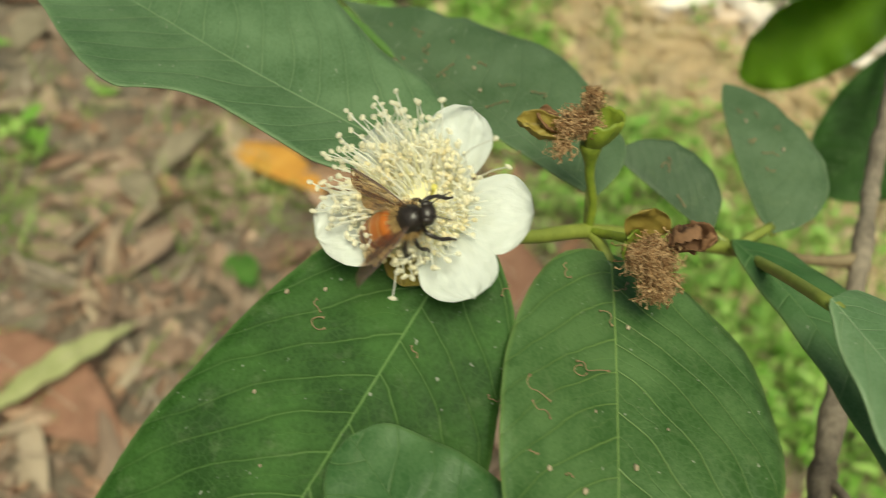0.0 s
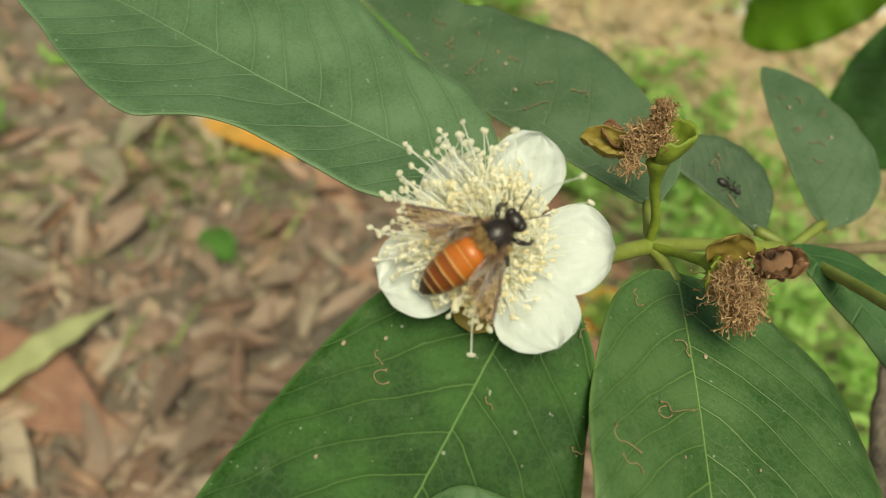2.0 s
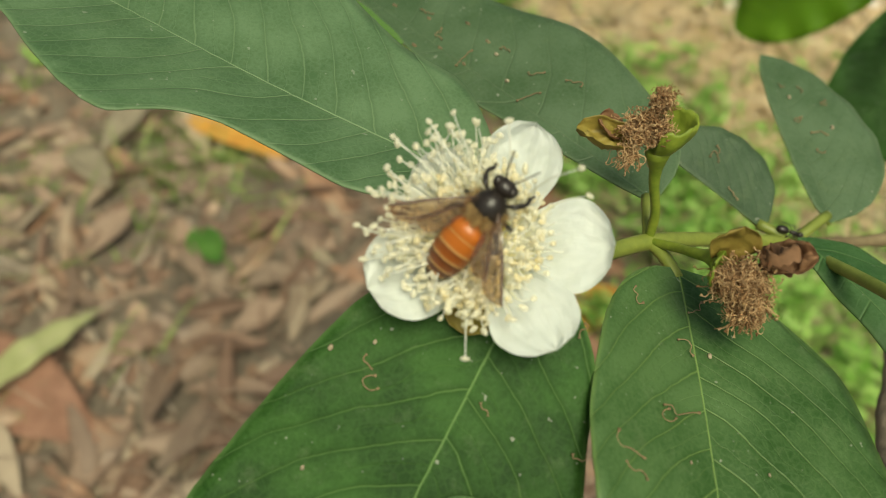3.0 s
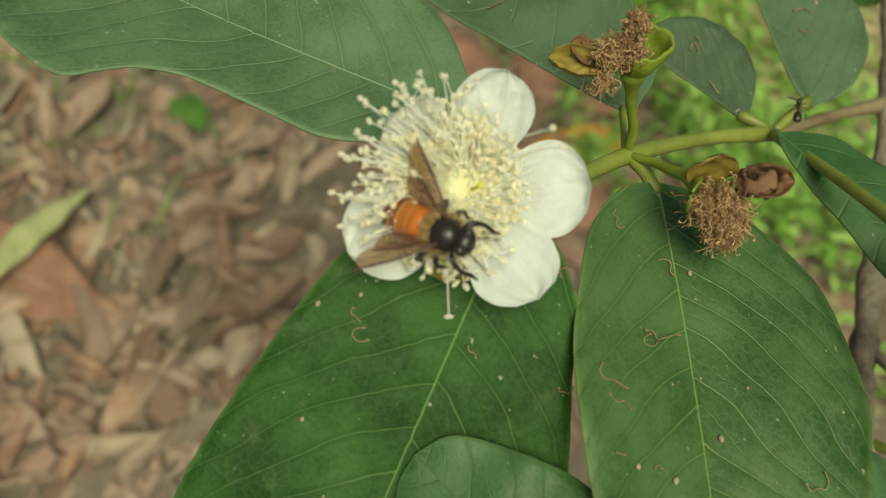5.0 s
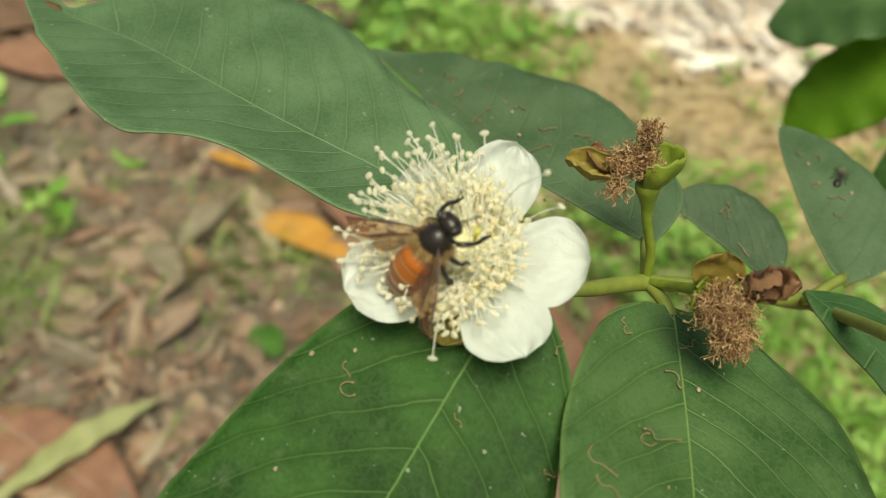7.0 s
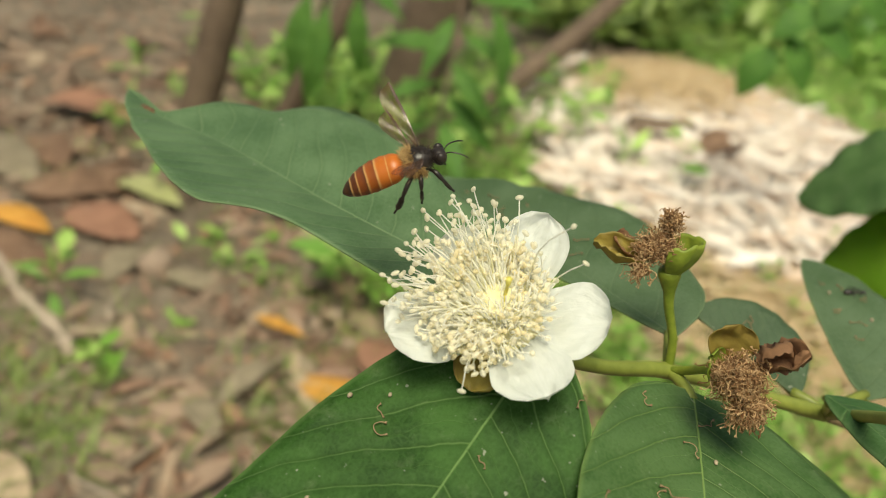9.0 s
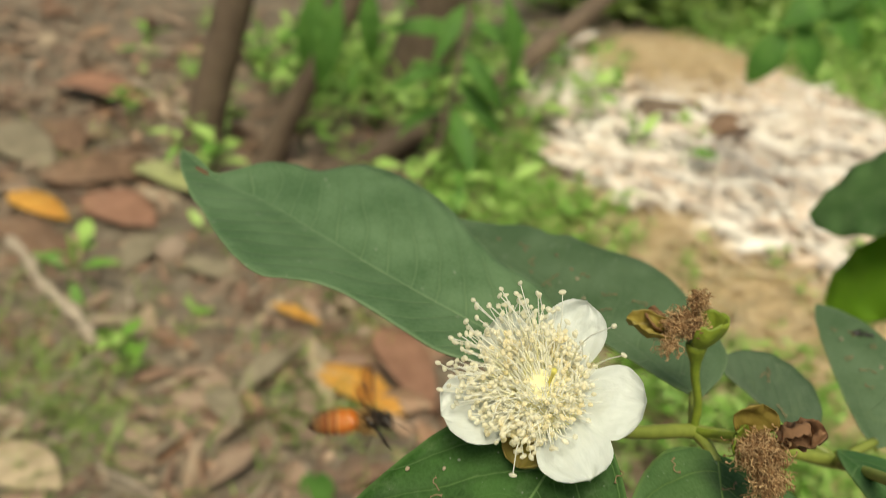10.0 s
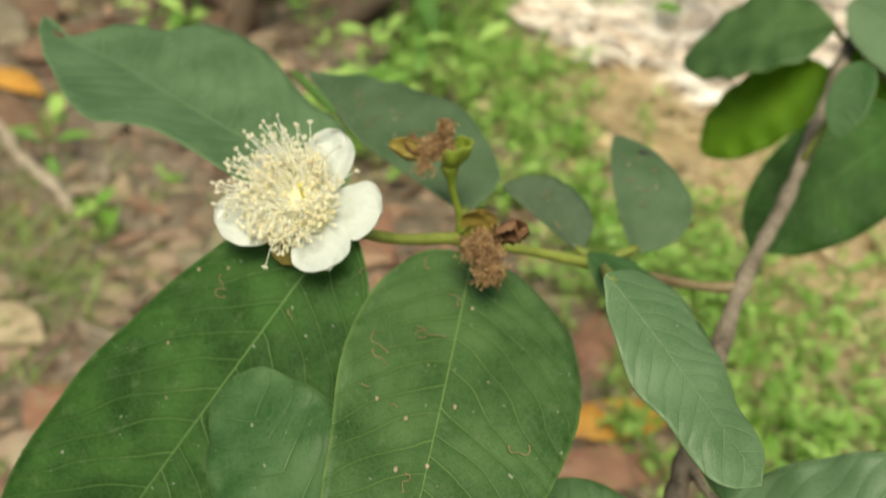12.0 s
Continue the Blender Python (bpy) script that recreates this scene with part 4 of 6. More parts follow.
def calyx_cup(base, axis, r0, r1, height, a0, a1, seed):
    """A cup of joined calyx lobes, torn open on one side."""
    base, axis = Vector(base), Vector(axis).normalized()
    a = axis.cross(Vector((0, 1, 0))).normalized()
    b = axis.cross(a)
    nu, nv, verts, faces, uvs = 10, 26, [], [], []
    for layer in (0, 1):
        for i in range(nu + 1):
            u = i / nu
            for j in range(nv + 1):
                w = radians(a0 + (a1 - a0) * j / nv)
                tear = 1 - 0.35 * (2 * abs(j / nv - 0.5)) ** 3 + 0.16 * noise.noise((j * 0.4, seed, 0.0))
                r = r0 + (r1 - r0) * math.sin(u * 1.75) ** 0.8 + 0.0004 * noise.noise((u * 3, j * 0.3, seed)) - layer * 0.0004
                verts.append(local(base + axis * height * u * tear + (a * math.cos(w) + b * math.sin(w)) * r))
                uvs.append((u, j / nv))
    row, n = nv + 1, (nu + 1) * (nv + 1)
    for i in range(nu):
        for j in range(nv):
            k = i * row + j
            faces += [(k, k + 1, k + row + 1, k + row), (n + k, n + k + row, n + k + row + 1, n + k + 1)]
    for j in range(nv):
        k = nu * row + j
        faces.append((k, k + 1, n + k + 1, n + k))
    for i in range(nu):
        for k in (i * row, i * row + nv):
            faces.append((k, k + row, n + k + row, n + k))
    return mesh_of("calyx_cup", verts, faces, CALYX, uvs)


# the two withered flowers
def withered(name, foot, top, fat, label):
    foot, top = Vector(foot), Vector(top)
    d = (top - foot)
    pts = [foot, foot + d * 0.3 + Vector((0.0008, 0, 0)), foot + d * 0.62, foot + d * 0.78, top - d * 0.06, top]
    v, f, t = tube([local(p) for p in smooth_path(pts, 24)], [np.interp(i / 23, [0, 0.3, 0.6, 0.8, 0.95, 1.0], [0.0009, 0.00085, 0.0011, fat, fat * 0.95, fat * 0.8]) for i in range(24)], 14)
    return part(name, mesh_of(name, v, f, CALYX, t), shrub, label)


D1 = Vector((0.0361, 0.1536, 0.3872))
dead = withered("withered_flower", N1 + Vector((0.0, 0.0005, 0)), D1, 0.0022, "withered flower on an upright green stalk with open calyx")
part("calyx_cup", calyx_cup(D1 - Vector((0, 0, 0.0006)), (0.16, 0.1, 1.0), 0.0018, 0.0044, 0.0072, 55, 290, 1.0), dead, "green cupped calyx, torn open")
part("sepal", sepal_mesh(D1 + Vector((-0.005, 0.0, 0.0008)), D1 + Vector((-0.0142, 0.002, 0.0010)), (0.1, -0.5, 0.85), 0.0023, SEPAL_OLIVE, 1.1, 2.0, 0.0009), dead, "curled olive-brown calyx lobe")
part("sepal", sepal_mesh(D1 + Vector((-0.0065, 0.0016, 0.0015)), D1 + Vector((-0.0112, 0.0024, 0.0038)), (0.6, -0.4, 0.5), 0.0022, SEPAL_BROWN, 0.8, 3.0), dead, "shrivelled brown calyx lobe")
part("stamen_tangle", tangle("stamen_tangle", D1 + Vector((-0.0030, 0.0, 0.0040)), (0.0047, 0.0024, 0.0022), 760, 0.0036, 5), dead, "tangle of brown withered stamens", kind="stuff")
part("stamen_tangle", tangle("stamen_tangle", D1 + Vector((-0.0012, 0.0012, 0.0082)), (0.0016, 0.0014, 0.0028), 240, 0.003, 6, (0, 0, 0.5)), dead, "tangle of brown withered stamens", kind="stuff")
part("stamen_tangle", tangle("stamen_tangle", D1 + Vector((-0.0056, -0.002, 0.0010)), (0.0022, 0.0012, 0.0016), 90, 0.004, 9, (-0.1, -0.2, -0.6)), dead, "loose brown withered stamens hanging down", kind="stuff")

D2 = Vector((0.0442, 0.1325, 0.3792))
dead = withered("withered_flower", N1, D2 + Vector((0.001, 0.004, -0.001)), 0.0024, "withered flower nodding beside the twig with shrivelled calyx")
part("sepal", sepal_mesh(D2 + Vector((0.004, 0.0005, 0.003)), D2 + Vector((0.0112, -0.003, 0.0062)), (0.1, -0.5, 0.8), 0.0027, SEPAL_BROWN, 0.7, 4.0, 0.0016), dead, "shrivelled dark brown calyx lobe")
part("sepal", sepal_mesh(D2 + Vector((0.0032, -0.0005, 0.0045)), D2 + Vector((0.0072, -0.0004, 0.0086)), (0.5, -0.8, 0.2), 0.0026, SEPAL_BROWN, 1.1, 6.0, 0.0013), dead, "shrivelled dark brown calyx lobe")
part("sepal", sepal_mesh(D2 + Vector((-0.001, 0.002, 0.002)), D2 + Vector((0.0000, 0.0030, 0.0086)), (0, -0.9, -0.1), 0.0042, SEPAL_OLIVE, 0.6, 7.0), dead, "olive-brown calyx lobe")
part("sepal", sepal_mesh(D2 + Vector((-0.002, 0.001, 0.0)), D2 + Vector((-0.0052, -0.001, 0.0042)), (0.6, -0.6, 0.2), 0.0030, CALYX, 0.6, 8.0), dead, "green calyx lobe")
part("stamen_tangle", tangle("stamen_tangle", D2 + Vector((0.0004, -0.0025, 0.0014)), (0.0052, 0.0036, 0.0046), 900, 0.004, 7, (0.0, -0.15, -0.25)), dead, "tangle of brown withered stamens", kind="stuff")
part("stamen_tangle", tangle("stamen_tangle", D2 + Vector((0.0026, -0.0042, -0.0030)), (0.0034, 0.0025, 0.003), 440, 0.0042, 8, (0.1, -0.3, -0.7)), dead, "tangle of brown withered stamens", kind="stuff")

# scraps of withered filaments lying on the leaves
def scrap(leaf, length, width, u, v, seed, big=1.0):
    """A curled thread on a blade, given along it and across it."""
    rng = random.Random(seed)
    box = leaf.data.vertices
    spot = min(box, key=lambda q: (q.co.x - u * length) ** 2 + (q.co.y - v * width) ** 2 - q.co.z * 1e-6).co
    p, pts, h = spot + Vector((0, 0, 0.0004)), [], rng.uniform(0, 6.28)
    for k in range(6):
        pts.append(p.copy())
        h += rng.uniform(-1.6, 1.6)
        p = p + Vector((math.cos(h), math.sin(h), rng.uniform(-0.05, 0.1))) * 0.00085 * big
    v, f, t = tube(smooth_path(pts, 12), [0.00024] + [0.0001] * 10 + [0.0003], 5)
    ob = thing("withered_scrap", "thread of a withered stamen lying on a leaf", "scrap", leaf_pose(leaf), "withered scraps", data=mesh_of("withered_scrap", v, f, SCRAP, t))
    return ob


def leaf_pose(leaf):
    return shrub.matrix_basis @ leaf.matrix_basis


# along the blade, and across it in millimetres, with the length of the thread
for leaf, length, spots in (
        (leaf_r, 0.106, ((0.072, -11.1, 1.2), (0.088, -0.7, 1.1), (0.159, -3.4, 1.2), (0.287, -8.0, 1.7), (0.3, -6.5, 1.2), (0.38, -13.6, 1.6), (0.4, -13.2, 1.1), (0.6, -4.6, 1.3), (0.488, 20.0, 1.8), (0.477, -9.0, 0.4), (0.472, -16.0, 0.4))),
        (leaf_b, 0.0992, ((0.2, 6.9, 1.3), (0.35, -5.0, 1.3), (0.4, -8.0, 1.0), (0.55, -4.6, 1.4), (0.62, -1.2, 1.2), (0.7, -6.0, 1.0), (0.3, -10.0, 1.2), (0.48, -9.0, 0.8))),
        (leaf_l, 0.11, ((0.269, -12.4, 1.3), (0.261, -14.5, 0.7), (0.245, 3.5, 0.6), (0.073, 10.2, 0.8), (0.232, 19.0, 0.8))),
        (leaf_e, 0.03, ((0.4, -2.2, 0.8), (0.55, -5.0, 1.0), (0.6, -7.0, 0.6))),
        (leaf_f, 0.043, ((0.5, -7.0, 1.0), (0.62, -3.0, 1.1), (0.7, -9.0, 0.8), (0.8, -5.0, 0.6), (0.4, -4.0, 0.6), (0.85, -2.0, 0.5)))):
    for k, (u, v, big) in enumerate(spots):
        scrap(leaf, length, 0.001, u, v, k + int(length * 1000), big)


def bead(leaf, length, u, v, size, seed):
    """A dropped anther or crumb of dirt on the blade."""
    spot = min(leaf.data.vertices, key=lambda q: (q.co.x - u * length) ** 2 + (q.co.y - v * 0.001) ** 2 - q.co.z * 1e-6).co
    v, f, t = ball(spot + Vector((0, 0, size * 0.7)), (size, size * 0.8, size * 0.8), 5, 7)
    v = [Vector(p) + Vector((noise.noise((k * 0.7, seed, 0)), noise.noise((k * 0.7, seed, 5)), 0)) * size * 0.3 for k, p in enumerate(v)]
    thing("dropped_anther", "dried cream-brown anther lying on a leaf", "anther", leaf_pose(leaf), "dropped anthers", data=mesh_of("dropped_anther", v, f, CRUMB, t))


for leaf, length, spots in (
        (leaf_r, 0.106, ((0.176, 1.4, 0.0005), (0.44, 1.9, 0.0006), (0.486, -13.5, 0.0005), (0.489, -6.9, 0.0006), (0.352, -5.1, 0.0003), (0.571, 0.6, 0.0006), (0.6, -5.6, 0.0006), (0.35, 9.0, 0.0003))),
        (leaf_l, 0.11, ((0.415, -15.5, 0.0004), (0.264, -21.0, 0.0005), (0.23, -15.3, 0.0004), (0.5, -9.0, 0.0003))),
        (leaf_f, 0.043, ((0.55, -9.0, 0.0005), (0.78, -2.5, 0.0005))),
        (leaf_b, 0.0992, ((0.5, -7.0, 0.0005), (0.42, -3.0, 0.0005)))):
    for k, (u, v, size) in enumerate(spots):
        bead(leaf, length, u, v, size, k + length * 100)


def mark(leaf, length, x, y, size, mat, label, seed):
    """A dried spot on a blade: a thin raggedly edged patch just above it."""
    rng = random.Random(seed)
    near = sorted(leaf.data.vertices, key=lambda q: (q.co.x - x * length) ** 2 + (q.co.y - y) ** 2 - q.co.z * 1e-6)[0].co
    ring = [near + Vector((math.cos(k * 0.5236) * size[0] * rng.uniform(0.6, 1.1), math.sin(k * 0.5236) * size[1] * rng.uniform(0.6, 1.1), 0.0003)) for k in range(12)]
    verts = ring + [p - Vector((0, 0, 0.0005)) for p in ring] + [near + Vector((0, 0, 0.0005))]
    faces = [(24, k, (k + 1) % 12) for k in range(12)] + [(k, k + 12, (k + 1) % 12 + 12, (k + 1) % 12) for k in range(12)]
    part("dried_spot", mesh_of("dried_spot", verts, faces, mat), leaf, label)


def curled_lip(leaf, length, a, b, radius):
    """A torn strip of the blade's margin, rolled over."""
    verts, faces, uvs, nu, nv = [], [], [], 16, 8
    for layer in (0, 1):
        for i in range(nu + 1):
            u = i / nu
            x, y = (a[0] + (b[0] - a[0]) * u) * length, a[1] + (b[1] - a[1]) * u
            r = radius * (0.35 + 0.65 * math.sin(math.pi * u) ** 0.7) * (1 + 0.25 * noise.noise((u * 5, 2.0, 0.0)))
            for j in range(nv + 1):
                w = radians(-90 + 210 * j / nv)
                rr = r - layer * 0.00018
                verts.append((x, y + math.cos(w) * rr, r * 0.8 + math.sin(w) * rr))
                uvs.append((u, 0.1 + 0.1 * j / nv))
    n = (nu + 1) * (nv + 1)
    for i in range(nu):
        for j in range(nv):
            k = i * (nv + 1) + j
            faces += [(k, k + 1, k + nv + 2, k + nv + 1), (n + k, n + k + nv + 1, n + k + nv + 2, n + k + 1)]
        for k in (i * (nv + 1), i * (nv + 1) + nv):
            faces.append((k, k + nv + 1, n + k + nv + 1, n + k))
    part("curled_edge", mesh_of("curled_edge", verts, faces, LEAF_LONG, uvs), leaf, "pale green torn edge, rolled over")


curled_lip(leaf_b, 0.0992, (1.02, 0.0036), (0.68, 0.0046), 0.0017)
mark(leaf_a, 0.1145, 0.9, 0.0045, (0.0026, 0.0009), SEPAL_BROWN, "dark brown dried spot", 1)
for k, (x, y) in enumerate(((0.62, -0.0085), (0.7, -0.0055), (0.8, -0.002), (0.66, 0.0036), (0.61, -0.0009), (0.53, -0.0005), (0.55, -0.0078))):
    mark(leaf_b, 0.0992, x, y, (0.0008, 0.0003), TWIG_BROWN, "brown dried spot", k + 3)

# ---- the bee ----
bee = thing("honey_bee", "orange and black honey bee with smoky brown wings", "bee")
bee.scale = (0.97, 0.97, 0.97)


def lathe(stops, flat=1.0, sides=18, sag=0.0):
    """A body segment along -x, from (distance, radius) stops."""
    verts, faces, uvs = [], [], []
    total = stops[-1][0] - stops[0][0]
    for i, (x, r) in enumerate(stops):
        w0 = (x - stops[0][0]) / total
        for k in range(sides):
            w = 2 * math.pi * k / sides
            verts.append((-x, r * math.cos(w), r * flat * math.sin(w) - sag * w0 * w0))
            uvs.append((w0, k / sides))
    for i in range(len(stops) - 1):
        for k in range(sides):
            faces.append((i * sides + k, (i + 1) * sides + k, (i + 1) * sides + (k + 1) % sides, i * sides + (k + 1) % sides))
    return verts, faces, uvs


def hairs(name, centre, radii, count, size, mat, seed, keep, thick=0.000045):
    rng = random.Random(seed)
    soup = Soup()
    for k in range(count):
        d = Vector((rng.gauss(0, 1), rng.gauss(0, 1), rng.gauss(0, 1))).normalized()
        if not keep(d):
            continue
        p = Vector(centre) + Vector((d.x * radii[0], d.y * radii[1], d.z * radii[2])) * 0.98
        q = p + (d + Vector((rng.gauss(0, 1), rng.gauss(0, 1), rng.gauss(0, 1))) * 0.35) * size * rng.uniform(0.6, 1.2)
        soup.add(*tube([p, q], [thick, 0.00001], 3, False))
    return soup.mesh(name, mat)


def build_bee():
    steps = []
    for x, r in ((0.0022, 0.001), (0.0027, 0.0019), (0.0036, 0.00255), (0.0045, 0.0028), (0.0046, 0.00272), (0.006, 0.00295), (0.0062, 0.00285), (0.0077, 0.0029), (0.0079, 0.00277), (0.0093, 0.0026),
                 (0.0095, 0.00245), (0.0107, 0.0021), (0.0109, 0.0019), (0.012, 0.00125), (0.0127, 0.0005), (0.0129, 0.0001)):
        steps.append((0.0022 + (x - 0.0022) * 1.1, r * 1.03))
    v, f, t = lathe(steps, 0.86, 20, 0.0022)
    part("abdomen", mesh_of("abdomen", v, f, ABDOMEN, t), bee, "glossy orange abdomen with dark bands towards the tip")
    v, f, t = ball((0, 0, 0.0002), (0.0027, 0.0024, 0.0021), 12, 18)
    thorax = part("thorax", mesh_of("thorax", v, f, BEE_BLACK, t), bee, "black hairy thorax")
    part("fuzz", hairs("fuzz", (0, 0, 0.0002), (0.0027, 0.0024, 0.0021), 900, 0.0006, BEE_DARK_FUZZ, 1, lambda d: d.x > -0.5), thorax, "dark hair", kind="stuff")
    part("fuzz", hairs("fuzz", (-0.0002, 0, 0.0002), (0.0027, 0.0024, 0.0021), 3600, 0.0010, BEE_FUZZ, 2, lambda d: d.x < -0.2 or (d.x < 0.35 and d.z < 0.1), 0.00007), thorax, "tawny hair", kind="stuff")
    v, f, t = ball((0.0036, 0, -0.0003), (0.0013, 0.0019, 0.0015), 10, 16)
    head = part("head", mesh_of("head", v, f, BEE_BLACK, t), bee, "black head")
    for s in (-1, 1):
        v, f, t = ball((0.0038, s * 0.0013, 0.0001), (0.0009, 0.00075, 0.0012), 8, 12)
        part("eye", mesh_of("eye", v, f, BEE_BLACK, t), head, "shiny black compound eye")
        pts = [(0.0046, s * 0.0005, 0.0002), (0.0056, s * 0.0011, 0.0007), (0.0072, s * 0.0018, 0.0002), (0.0082, s * 0.0023, -0.0006)]
        v, f, t = tube(smooth_path(pts, 10), [0.00012] * 10, 6)
        part("antenna", mesh_of("antenna", v, f, BEE_BLACK, t), head, "thin black antenna")
        for k, (x0, reach, back) in enumerate(((0.0014, 0.0036, 0.0024), (0.0, 0.0042, -0.0012), (-0.0012, 0.0046, -0.0042))):
            pts = [(x0, s * 0.0014, -0.0014), (x0 + back * 0.35, s * reach * 0.75, -0.0012), (x0 + back * 0.75, s * reach, -0.003), (x0 + back, s * reach * 0.95, -0.0048), (x0 + back * 1.25, s * reach, -0.0058)]
            fat = 0.00055 if k == 2 else 0.00035
            v, f, t = tube(smooth_path(pts, 14), [0.0003] * 3 + [0.00042] * 3 + [0.0003] + [fat] * 4 + [0.0002] * 3, 7)
            part("leg", mesh_of("leg", v, f, BEE_BLACK, t), bee, "jointed black leg")
    wings = []
    for s in (-1, 1):
        for name, size, chord, at in (("forewing", 0.0128, 0.0028, (0.0008, 0.0017, 0.0014)), ("hindwing", 0.0085, 0.0025, (-0.0006, 0.0016, 0.0012))):
            verts, faces, uvs = [], [], []
            nu, nv = 16, 6
            for layer in (0, 1):
                for i in range(nu + 1):
                    u = i / nu
                    back = chord * profile(u, [(0, 0.12), (0.2, 0.4), (0.45, 0.75), (0.7, 1.0), (0.88, 0.85), (0.97, 0.4), (1, 0.0)])
                    lead = chord * 0.12 * math.sin(math.pi * u)
                    for j in range(nv + 1):
                        w = j / nv
                        verts.append((lead * w - back * (1 - w), s * size * u, 0.00025 * math.sin(5 * u + 3 * w) - layer * 0.00003))
                        uvs.append((u, w))
            n = (nu + 1) * (nv + 1)
            for i in range(nu):
                for j in range(nv):
                    a = i * (nv + 1) + j
                    faces += [(a, a + 1, a + nv + 2, a + nv + 1), (n + a, n + a + nv + 1, n + a + nv + 2, n + a + 1)]
            ob = part(name, mesh_of(name, verts, faces, WING, uvs), bee, "smoky translucent brown wing")
            wings.append((ob, s, (at[0], s * at[1], at[2]), 8 if name == "hindwing" else 0))
    return wings


WINGS = build_bee()

BEE_ROWS = [
    (0, (0.0016, 0.1228, 0.3931), (0.676, -0.313, 0.667), (-0.06, -0.51, 0.86)),
    (0.5, (0.0003, 0.1247, 0.3960), (0.372, 0.323, 0.870), (-0.06, -0.51, 0.86)),
    (1, (0.0020, 0.1269, 0.3963), (0.674, 0.445, 0.590), (-0.06, -0.51, 0.86)),
    (1.5, (-0.0026, 0.1254, 0.3944), (0.409, 0.126, 0.904), (-0.06, -0.51, 0.86)),
    (2, (0.0026, 0.1265, 0.3958), (0.790, 0.310, 0.530), (-0.06, -0.51, 0.86)),
    (2.5, (0.0030, 0.1277, 0.3974), (0.603, 0.172, 0.779), (-0.06, -0.51, 0.86)),
    (2.7, (0.0026, 0.1292, 0.3979), (0.515, 0.336, 0.789), (-0.06, -0.51, 0.86)),
    (4.3, (0.0025, 0.1263, 0.3952), (0.738, -0.467, 0.486), (-0.06, -0.51, 0.86)),
    (4.5, (0.0002, 0.1258, 0.3941), (0.580, -0.404, 0.707), (-0.06, -0.51, 0.86)),
    (5, (-0.0005, 0.1227, 0.3927), (0.617, -0.703, 0.353), (-0.06, -0.51, 0.86)),
    (5.5, (-0.0043, 0.1208, 0.3915), (0.300, -0.934, 0.195), (-0.06, -0.51, 0.86)),
    (6, (-0.0000, 0.1210, 0.3917), (0.873, -0.316, 0.371), (-0.06, -0.51, 0.86)),
    (6.5, (0.0025, 0.1226, 0.3937), (0.702, -0.008, 0.712), (-0.06, -0.51, 0.86)),
    (7, (-0.0007, 0.1253, 0.3956), (0.518, -0.055, 0.854), (-0.06, -0.51, 0.86)),
    (7.5, (0.0016, 0.1253, 0.3958), (0.782, 0.338, 0.523), (-0.06, -0.51, 0.86)),
    (7.7, (0.0020, 0.1261, 0.3967), (0.670, 0.320, 0.670), (-0.06, -0.51, 0.86)),
    (8.4, (0.0010, 0.1275, 0.3930), (0.699, 0.419, 0.579), (-0.06, -0.51, 0.86)),
    (8.8, (-0.0080, 0.1400, 0.4080), (0.896, 0.199, 0.398), (-0.1, -0.4, 0.9)),
    (9.3, (-0.0319, 0.1758, 0.3939), (0.986, 0.137, -0.098), (0, -0.3, 0.95)),
    (9.5, (-0.1308, 0.3728, 0.3731), (0.628, 0.025, -0.778), (0, -0.3, 0.95)),
    (9.7, (-0.1315, 0.2478, 0.3985), (0.816, 0.284, -0.503), (0, -0.3, 0.95)),
    (9.9, (-0.0607, 0.1984, 0.3150), (0.978, 0.190, -0.091), (0, -0.3, 0.95)),
    (10, (-0.0275, 0.1544, 0.3586), (0.992, 0.124, 0.022), (0, -0.3, 0.95)),
    (10.1, (-0.0207, 0.1452, 0.3580), (0.994, 0.103, 0.042), (0, -0.3, 0.95)),
    (10.2, (-0.0135, 0.1199, 0.3719), (0.916, 0.278, 0.291), (0, -0.3, 0.95)),
    (10.3, (-0.0114, 0.1132, 0.3827), (0.840, 0.349, 0.416), (0, -0.3, 0.95)),
    (10.4, (-0.0034, 0.1140, 0.3807), (0.745, 0.418, 0.519), (0, -0.3, 0.95)),
    (10.5, (0.0005, 0.1137, 0.3800), (0.792, 0.366, 0.489), (0, -0.3, 0.95)),
    (10.6, (0.0127, 0.1181, 0.3811), (0.876, 0.240, 0.417), (0, -0.3, 0.95)),
    (10.7, (0.0368, 0.1242, 0.3774), (0.832, 0.205, 0.516), (0, -0.3, 0.95)),
    (10.8, (0.0458, 0.1339, 0.3774), (0.486, 0.834, 0.263), (0, -0.3, 0.95)),
    (10.9, (0.0377, 0.1345, 0.3774), (0.346, 0.931, 0.114), (0, -0.3, 0.95)),
    (11, (0.0495, 0.1266, 0.3750), (0.428, 0.903, 0.032), (0, -0.3, 0.95)),
    (11.1, (0.0532, 0.1330, 0.3767), (-0.305, 0.910, 0.281), (0, -0.3, 0.95)),
    (11.2, (0.0357, 0.1371, 0.3810), (-0.899, 0.306, 0.314), (0, -0.3, 0.95)),
    (11.3, (0.0249, 0.1649, 0.3928), (-0.856, 0.232, 0.462), (0, -0.3, 0.95)),
    (11.4, (0.0250, 0.1799, 0.4047), (-0.821, 0.196, 0.537), (0, -0.3, 0.95)),
    (12, (0.0300, 0.4000, 0.6500), (-0.818, 0.200, 0.539), (0, -0.3, 0.95)),
]
